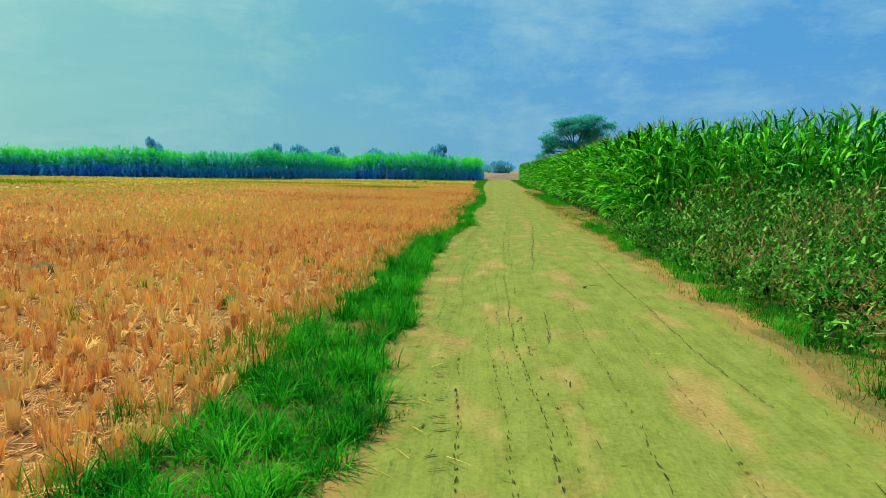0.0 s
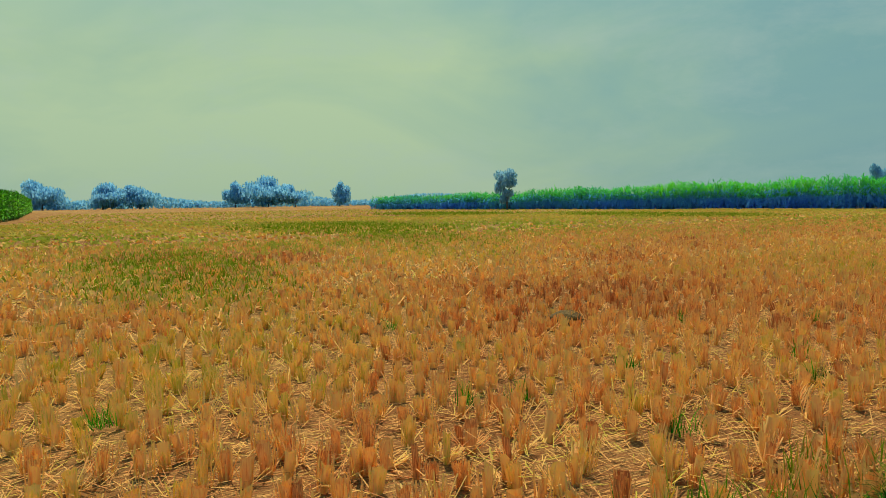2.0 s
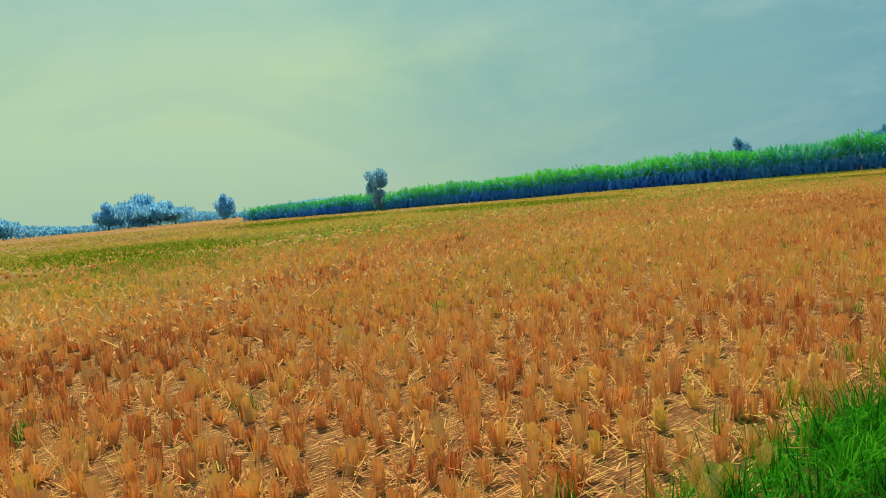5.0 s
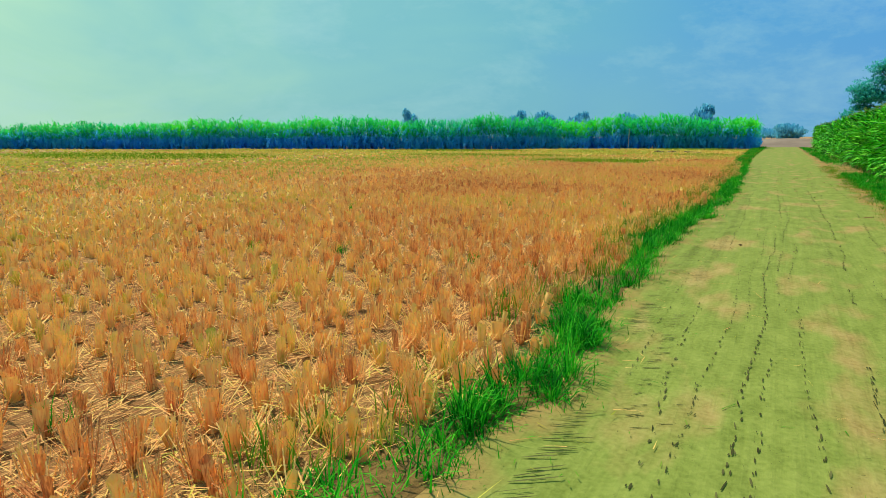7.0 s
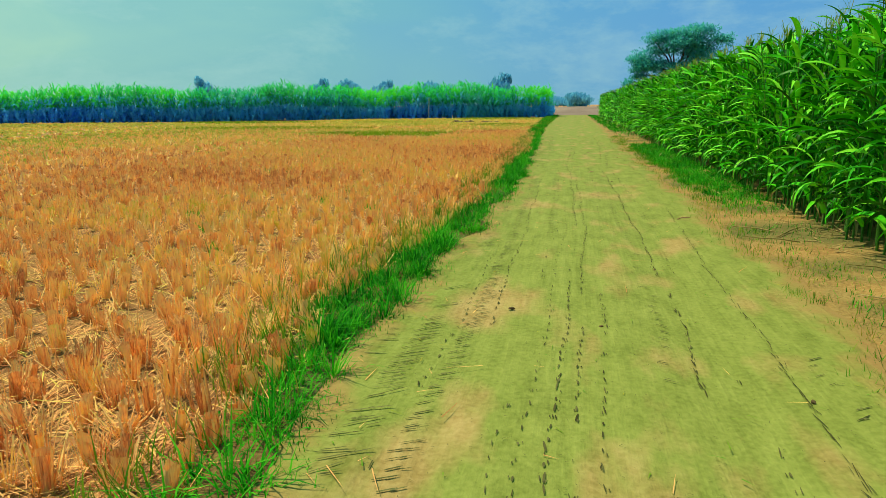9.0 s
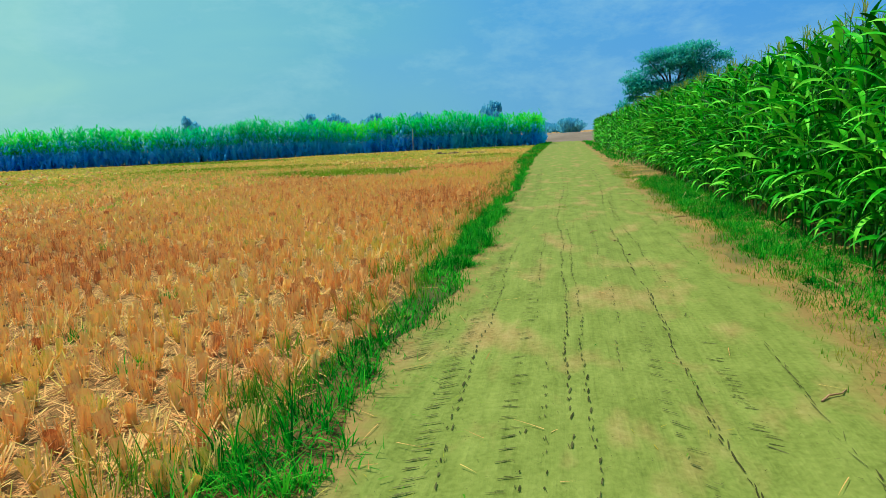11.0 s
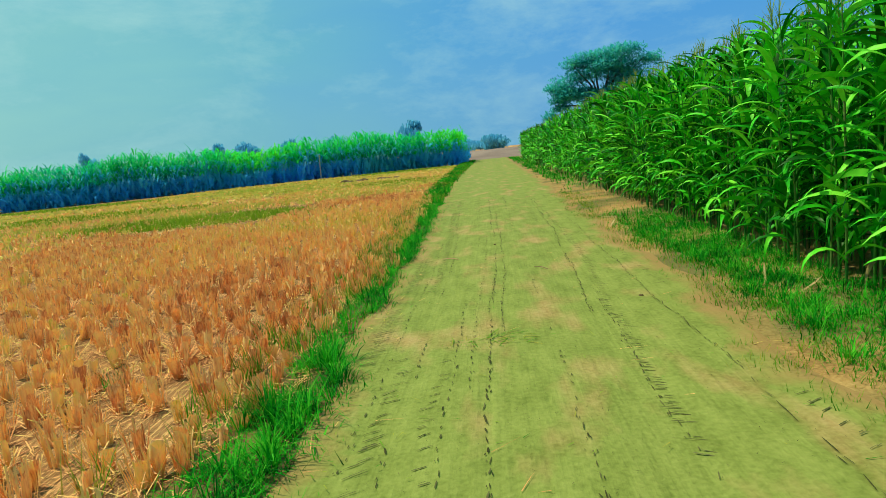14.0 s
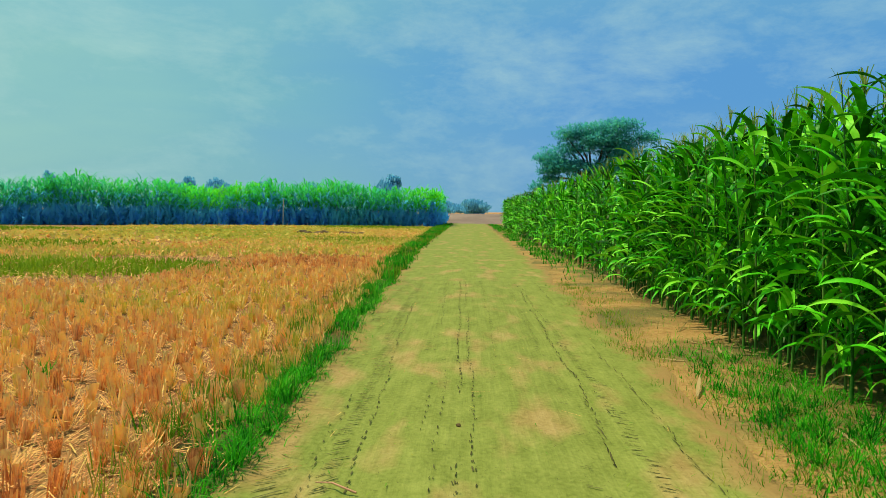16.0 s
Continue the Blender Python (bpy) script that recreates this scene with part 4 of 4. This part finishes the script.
wx, wy = weed_sites(2700)
wh = weed_height(wx, wy)
m = len(wx)
waz, wle = rng.uniform(0, 6.3, m), np.abs(rng.normal(.12, .14, m))
wlen = wh * rng.uniform(.75, 1.1, m)
stuff("weed_stems", strips(np.stack([wx, wy, np.full(m, -.02)], 1), waz, wlen, rng.uniform(.003, .006, m), wle, .25, 3, STUB), M_WEEDSTEM, "thin brown and grey weed stems", "weeds")
k = 30
rep = np.repeat(np.arange(m), k)
u = rng.uniform(.03, 1.0, len(rep)) ** .7
rr = np.sin(wle[rep] + .12) * wlen[rep] * u
lbx = np.stack([wx[rep] + np.cos(waz[rep]) * rr + rng.normal(0, .07, len(rep)), wy[rep] + np.sin(waz[rep]) * rr + rng.normal(0, .05, len(rep)), wlen[rep] * u * .97], 1)
stuff("weed_leaves", strips(lbx, rng.uniform(0, 6.3, len(rep)), rng.uniform(.04, .095, len(rep)), rng.uniform(.022, .045, len(rep)), rng.uniform(.5, 1.5, len(rep)), 0.0, 1, ((0, 1), (1, .35))),
      M_WEED, "dense dark green broad-leaved weeds beside the track", "weeds")
dx_, dy_ = weed_sites(2600)
pick = (np.sin(dx_ * 1.7 + dy_ * .9) + np.sin(dy_ * 1.3 - dx_)) > .7
dx_, dy_ = dx_[pick], dy_[pick]
m = len(dx_)
stuff("dead_weed_twigs", strips(np.repeat(np.stack([dx_, dy_, weed_height(dx_, dy_) * rng.uniform(.55, .95, m)], 1), 4, 0), rng.uniform(0, 6.3, 4 * m), rng.uniform(.12, .4, 4 * m), .008,
                                rng.uniform(.1, 1.2, 4 * m), .4, 2, STUB), M_WEEDSTEM, "bare dry reddish-brown twigs among green weeds", "weeds")
# a few big-leaved weeds at the front of the thicket
for k in range(16):
    x, y = rng.uniform(2.75, 3.7), rng.uniform(1.5, 15)
    r = np.random.default_rng(300 + k)
    root = tagged(new("weed_plant"), "low broad-leaved green weed at the thicket's front", "weed", "weeds at the thicket's front")
    h = r.uniform(.25, .55)
    part("stem", tube(np.stack([np.linspace(0, .06, 4), np.zeros(4), np.linspace(-.02, h, 4)], 1), (.008, .007, .005, .003), 5), M_WEEDSTEM, root)
    for j in range(9):
        part("leaf", strips([(.06 * (j / 9), 0, h * (.25 + .75 * j / 8))], r.uniform(0, 6.3), r.uniform(.12, .22), r.uniform(.06, .1), r.uniform(.6, 1.2), r.uniform(.3, .9), 4, LEAF, .3), M_WEED, root, smooth=True)
    root.matrix_basis = pose(x, y, 0, 0, 0, r.uniform(0, 360))


# ---- sugar cane beyond the field ----
cx = np.arange(-125, -2.6, .5)
cane_p = []
for j in range(5):
    c = cx + rng.normal(0, .15, len(cx))
    cane_p.append(np.stack([c - .15 * j, cane_line(c) + .9 * j + rng.normal(0, .2, len(c))], 1))
side_y = np.arange(102, 118, .5)      # the edge that turns along the track
cane_p.append(np.stack([np.full(len(side_y), -3.1) + rng.normal(0, .2, len(side_y)), side_y], 1))
cane_p = np.concatenate(cane_p)
n = len(cane_p)
ch = np.interp(cane_p[:, 0], (-125, -100, -60, -20, -3), (2.7, 3.2, 4.1, 4.2, 4.2)) * rng.normal(1, .05, n) * (1 + .06 * np.sin(cane_p[:, 0] * .35) + .05 * np.sin(cane_p[:, 0] * .9))
k = 20
P, Hh = np.repeat(cane_p, k, 0), np.repeat(ch, k)
m = n * k
lift = rng.uniform(.34, .80, m)
b = np.stack([P[:, 0] + rng.normal(0, .22, m), P[:, 1] + rng.normal(0, .22, m), Hh * lift], 1)
cane_leaf = strips(b, rng.uniform(0, 6.3, m), rng.uniform(.7, 1.2, m) * Hh / 4, rng.uniform(.10, .19, m), np.abs(rng.normal(.38, .22, m)), rng.uniform(.9, 2.4, m), 2, LEAF)
stuff("cane_leaves", cane_leaf, M_CANE, "bright green arching sugar cane leaves forming a level top", "sugar cane")
k = 2
P, Hh = np.repeat(cane_p, k, 0), np.repeat(ch, k)
m = n * k
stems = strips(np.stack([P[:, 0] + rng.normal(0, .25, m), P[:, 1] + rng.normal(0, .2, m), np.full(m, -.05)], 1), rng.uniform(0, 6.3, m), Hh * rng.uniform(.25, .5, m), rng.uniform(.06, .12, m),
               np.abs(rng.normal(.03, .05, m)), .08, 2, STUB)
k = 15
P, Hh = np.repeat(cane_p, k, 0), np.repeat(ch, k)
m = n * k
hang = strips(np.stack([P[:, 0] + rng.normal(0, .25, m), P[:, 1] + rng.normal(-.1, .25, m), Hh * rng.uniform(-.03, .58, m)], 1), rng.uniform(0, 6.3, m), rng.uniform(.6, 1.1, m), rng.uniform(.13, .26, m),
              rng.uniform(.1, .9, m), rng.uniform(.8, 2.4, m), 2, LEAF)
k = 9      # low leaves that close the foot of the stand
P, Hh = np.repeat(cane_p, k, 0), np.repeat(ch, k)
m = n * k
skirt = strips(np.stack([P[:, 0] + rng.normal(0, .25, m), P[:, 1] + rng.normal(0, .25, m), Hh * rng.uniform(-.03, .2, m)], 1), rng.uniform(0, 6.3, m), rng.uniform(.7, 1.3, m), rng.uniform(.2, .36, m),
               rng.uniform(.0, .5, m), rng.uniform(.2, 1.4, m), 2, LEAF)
# stems and low leaves get the blue painted in for hazy shade
stuff("cane_stems", joined(stems, hang, skirt), M_CANESHADE, "sugar cane stems and hanging leaves, shade and haze painted as blue", "sugar cane")
pole = part("pole", tube([(0, 0, -.1), (.02, 0, 1.2), (.06, 0, 2.4)], (.05, .05, .04), 6), M_POLE)
pole.matrix_basis = pose(-16.2, 95.6, 0)
tagged(pole, "pale thin wooden pole standing before the sugar cane", "pole")


# ---- trees ----
def blob(r, centre, size, n, leaf, hang=False):
    d = r.normal(0, 1, (n, 3))
    d /= np.linalg.norm(d, axis=1)[:, None]
    q = d * (r.random(n) ** .25)[:, None] * np.asarray(size) + np.asarray(centre)
    return strips(q, r.uniform(0, 6.3, n), leaf * r.uniform(.6, 1.5, n), leaf * r.uniform(.5, 1.0, n), r.uniform(-.35, .35, n) if hang else r.uniform(.4, 1.9, n), r.uniform(-.3, .8, n), 1, ((0, 1), (.8, .5)))


def tree(seed, x, y, trunk_h, blobs, leaf, per, leaf_mat, label, trunk_r=.25, category="tree", name="tree", hang=False):
    r = np.random.default_rng(seed)
    root = tagged(new(name), label, category)
    zs = np.linspace(-.1, trunk_h, 6)
    bend = r.normal(0, .05, 2)
    line = np.stack([bend[0] * zs, bend[1] * zs, zs], 1)
    part("trunk", tube(line, np.linspace(trunk_r, trunk_r * .6, 6), 8), M_BARK, root, smooth=True)
    crowns = []
    for c, s in blobs:
        start = line[-1 - int(r.integers(0, 2))]
        mid_ = (start + np.asarray(c)) / 2 + r.normal(0, .15, 3) + (0, 0, .2)
        part("limb", tube([start, mid_, np.asarray(c) + (0, 0, -.1)], (trunk_r * .45, trunk_r * .28, trunk_r * .1), 5), M_BARK, root, smooth=True)
        vol = max(.4, s[0] * s[1] * s[2]) ** .6
        sub = max(2, int(3 + vol))
        for _ in range(sub):   # uneven sub-clumps with gaps between them
            o = np.clip(r.normal(0, .38, 3), -.6, .6) * s
            crowns.append(blob(r, np.asarray(c) + o, np.asarray(s) * r.uniform(.55, .95), max(12, int(per * vol / sub)), leaf, hang))
    part("crown", joined(*crowns), leaf_mat, root)
    root.matrix_basis = pose(x, y, 0)
    return root


# spreading tree behind the maize, its layers stepping down towards the track
tree(41, 11.5, 97.5, 4.5, [((2.2, 0, 9.1), (2.2, 1.8, .65)), ((-.6, .5, 8.8), (2.0, 1.8, .7)), ((4.0, 0, 8.5), (1.4, 1.5, .6)), ((-2.6, 0, 8.3), (1.4, 1.3, .6)),
                           ((.6, -.5, 7.7), (2.6, 2, .7)), ((-2.2, .3, 7.0), (2.0, 1.6, .65)), ((-4.0, 0, 6.4), (1.3, 1.2, .45)), ((-2.4, 0, 5.4), (2.2, 1.5, .6)),
                           ((-4.6, .2, 4.9), (1.2, 1.0, .4)), ((2.8, 0, 6.4), (2.4, 1.8, .8)), ((-4.9, 0, 3.9), (.9, .9, .4)), ((0, 0, 4.8), (2.6, 1.8, .8)), ((.8, 0, 8.6), (2.6, 1.8, .9)), ((-1.4, 0, 7.7), (2.2, 1.6, .8)), ((-2.8, 0, 6.2), (2.0, 1.5, .8)), ((3.2, 0, 7.7), (2.0, 1.6, .9)), ((1.2, 0, 6.9), (2.4, 1.8, .8)), ((-3.6, 0, 5.7), (1.8, 1.4, .7)), ((-1.0, 0, 5.7), (2.2, 1.6, .8)), ((1.8, 0, 5.5), (2.4, 1.8, .9)), ((-3.9, 0, 4.4), (1.3, 1.1, .5))],
     .22, 600, M_TREE, "spreading layered dark green tree behind the maize", .32)
# lone tree at the far edge of the stubble, haze painted into its leaves
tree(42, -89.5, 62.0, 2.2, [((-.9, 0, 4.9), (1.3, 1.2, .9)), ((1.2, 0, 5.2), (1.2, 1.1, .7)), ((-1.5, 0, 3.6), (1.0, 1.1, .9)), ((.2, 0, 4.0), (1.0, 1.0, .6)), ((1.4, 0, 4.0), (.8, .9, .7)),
                            ((0, 0, 2.6), (1.2, 1.1, .8)), ((-.3, 0, 1.5), (1.1, 1.0, .8))], .34, 500, M_FARTREE_HAZE, "lone round tree at the field's far edge, painted haze blue", .2, hang=True)


def round_tree(seed, x, y, w, h, leaf_mat, label, name="tree", leaf=None, category="tree"):
    r = np.random.default_rng(seed)
    bl = [((r.uniform(-.28, .28) * w, r.uniform(-.28, .28) * w, h * z), (w * s, w * s * .9, h * .2)) for z, s in ((.25, .34), (.35, .40), (.5, .40), (.5, .34), (.66, .32), (.8, .22))]
    return tree(seed, x, y, h * .35, bl, leaf or .3 + w * .05, 1150 / max(w, 4), leaf_mat, label, .03 * h, category, name, True)


# horizon trees, their leaf colour tinted blue in place of hazy air
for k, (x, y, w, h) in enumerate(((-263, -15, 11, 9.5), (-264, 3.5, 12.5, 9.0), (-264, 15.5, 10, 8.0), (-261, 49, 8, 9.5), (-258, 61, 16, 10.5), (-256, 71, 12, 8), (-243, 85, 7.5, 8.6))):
    round_tree(60 + k, x, y, w, h, M_FARHAZE, "distant rounded tree on the horizon, haze blue painted into its leaves", category="tree")
round_tree(71, -196, -37, 14, 12.6, M_FARHAZE, "big distant tree above the far maize, painted haze blue")
round_tree(72, -198, -32, 11, 11.2, M_FARHAZE, "big distant tree above the far maize, painted haze blue")
# trees and bushes whose blue leaves carry painted haze
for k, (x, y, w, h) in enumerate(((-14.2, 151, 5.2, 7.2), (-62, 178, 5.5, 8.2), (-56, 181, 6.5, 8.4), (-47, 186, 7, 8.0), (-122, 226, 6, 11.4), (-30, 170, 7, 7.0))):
    round_tree(80 + k, x, y, w * 1.15, h - .4, M_MIDTREE_HAZE, "distant tree rising behind the sugar cane, haze blue painted into leaves")
round_tree(90, 1.7, 234, 8.5, 5.0, M_MIDTREE_HAZE, "broad bush on the horizon beyond the bank, painted haze blue", "bush", category="bush")
round_tree(91, -9.0, 300, 13, 5.2, M_MIDTREE_HAZE, "distant bush on the horizon, haze painted into its leaf colour", "bush", category="bush")

# low hedge along the horizon, its pale blue colour painted in for haze
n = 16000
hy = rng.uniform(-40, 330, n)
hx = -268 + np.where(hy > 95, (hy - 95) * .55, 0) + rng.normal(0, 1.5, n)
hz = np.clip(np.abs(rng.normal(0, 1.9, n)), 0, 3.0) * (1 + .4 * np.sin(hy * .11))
stuff("far_hedge", strips(np.stack([hx, hy, hz], 1), rng.uniform(0, 6.3, n), rng.uniform(.4, 1.0, n), rng.uniform(.4, .9, n), rng.uniform(-.3, .4, n), .2, 1, STUB), M_FARHAZE,
      "low hedge along the far horizon, haze blue painted into its leaves", "hedge")


# ---- small things ----
def lump(name, x, y, z, rx, ry, rz_, material, seed, label, category):
    bm = bmesh.new()
    bmesh.ops.create_icosphere(bm, subdivisions=2, radius=1)
    for v in bm.verts:
        f = 1 + .28 * noise.noise(v.co * 1.7 + Vector((seed, 0, 0))) + .12 * noise.noise(v.co * 4.5 + Vector((0, seed, 0)))
        v.co = Vector((v.co.x * rx * f, v.co.y * ry * f, v.co.z * rz_ * f))
    me = bpy.data.meshes.new(name)
    bm.to_mesh(me)
    bm.free()
    me.materials.append(material)
    ob = new(name, me)
    ob.matrix_basis = pose(x, y, z, 0, 0, seed * 37)
    return tagged(ob, label, category)


lump("soil_mound", -6.6, 8.75, .01, .25, .2, .11, M_CLOD, 3, "small dark mound of soil and rotted straw", "soil mound")
for k, (x, y) in enumerate(((1.06, 8.66), (.41, 10.37), (1.98, 7.46), (.36, 14.0), (1.55, 10.8), (1.1, 32.8), (.54, 24.0), (1.55, 23.0), (.3, 42.8), (1.6, 38.9), (-.1, 24.3), (1.0, 33.8))):
    s = rng.uniform(.010, .018)
    lump("dirt_clod", x, y, .015 + s * .3, s * 1.5, s, s * .7, M_CLOD, k + 5, "small dark clod of earth lying on dust", "clod")
for k in range(9):
    x, y = rng.uniform(-9.9, -5.0), 78 + rng.normal(0, .4)
    lump("soil_mound", x, y, .0, rng.uniform(.25, .5), .25, rng.uniform(.12, .22), M_CLOD, k + 30, "dark heap of rotted stems near the cane", "soil mound")
# pile of straw and trampled stems in the middle of the track
n = 90
stuff("straw_heap", strips(np.stack([rng.normal(.2, .17, n), rng.normal(37.85, .08, n), rng.uniform(.008, .022, n)], 1), rng.normal(0, .9, n), rng.uniform(.05, .22, n), rng.uniform(.004, .008, n),
                           rng.normal(1.5, .1, n), .1, 2, STUB), M_GRASS_DULL, "flattened line of greenish straw across the track", "straw")
for k, (x, y, a) in enumerate(((1.08, 8.7, 10), (.7, 34.5, 60), (.9, 40.5, 120), (1.7, 28.5, 40), (.1, 6.5, 75), (-.2, 41.7, 150), (2.1, 36.0, 20))):
    tw = part("twig", tube([(0, 0, 0), (.08, .01, .012), (.17, -.01, .008), (.26, .02, .0)], (.006, .006, .005, .003), 5), M_WEEDSTEM)
    tw.matrix_basis = pose(x, y, .022, 0, 0, a)
    tagged(tw, "short dark dry twig lying on the track", "twig", "twigs on the track")
for k in range(11):
    r = np.random.default_rng(500 + k)
    ln = r.uniform(.3, .8)
    zz = np.array([.02, .035, .03, .02]) + r.uniform(0, .02)
    st = part("dry_stalk", tube(np.stack([np.linspace(0, ln, 4), r.normal(0, .02, 4), zz], 1), (.009, .008, .007, .004), 5), M_DRYLEAF)
    st.matrix_basis = pose(r.uniform(2.55, 3.2), r.uniform(22, 28.5), 0, 0, 0, r.uniform(0, 360))
    tagged(st, "broken dry maize stalk lying on brown soil", "stalk", "broken stalks beside the maize")
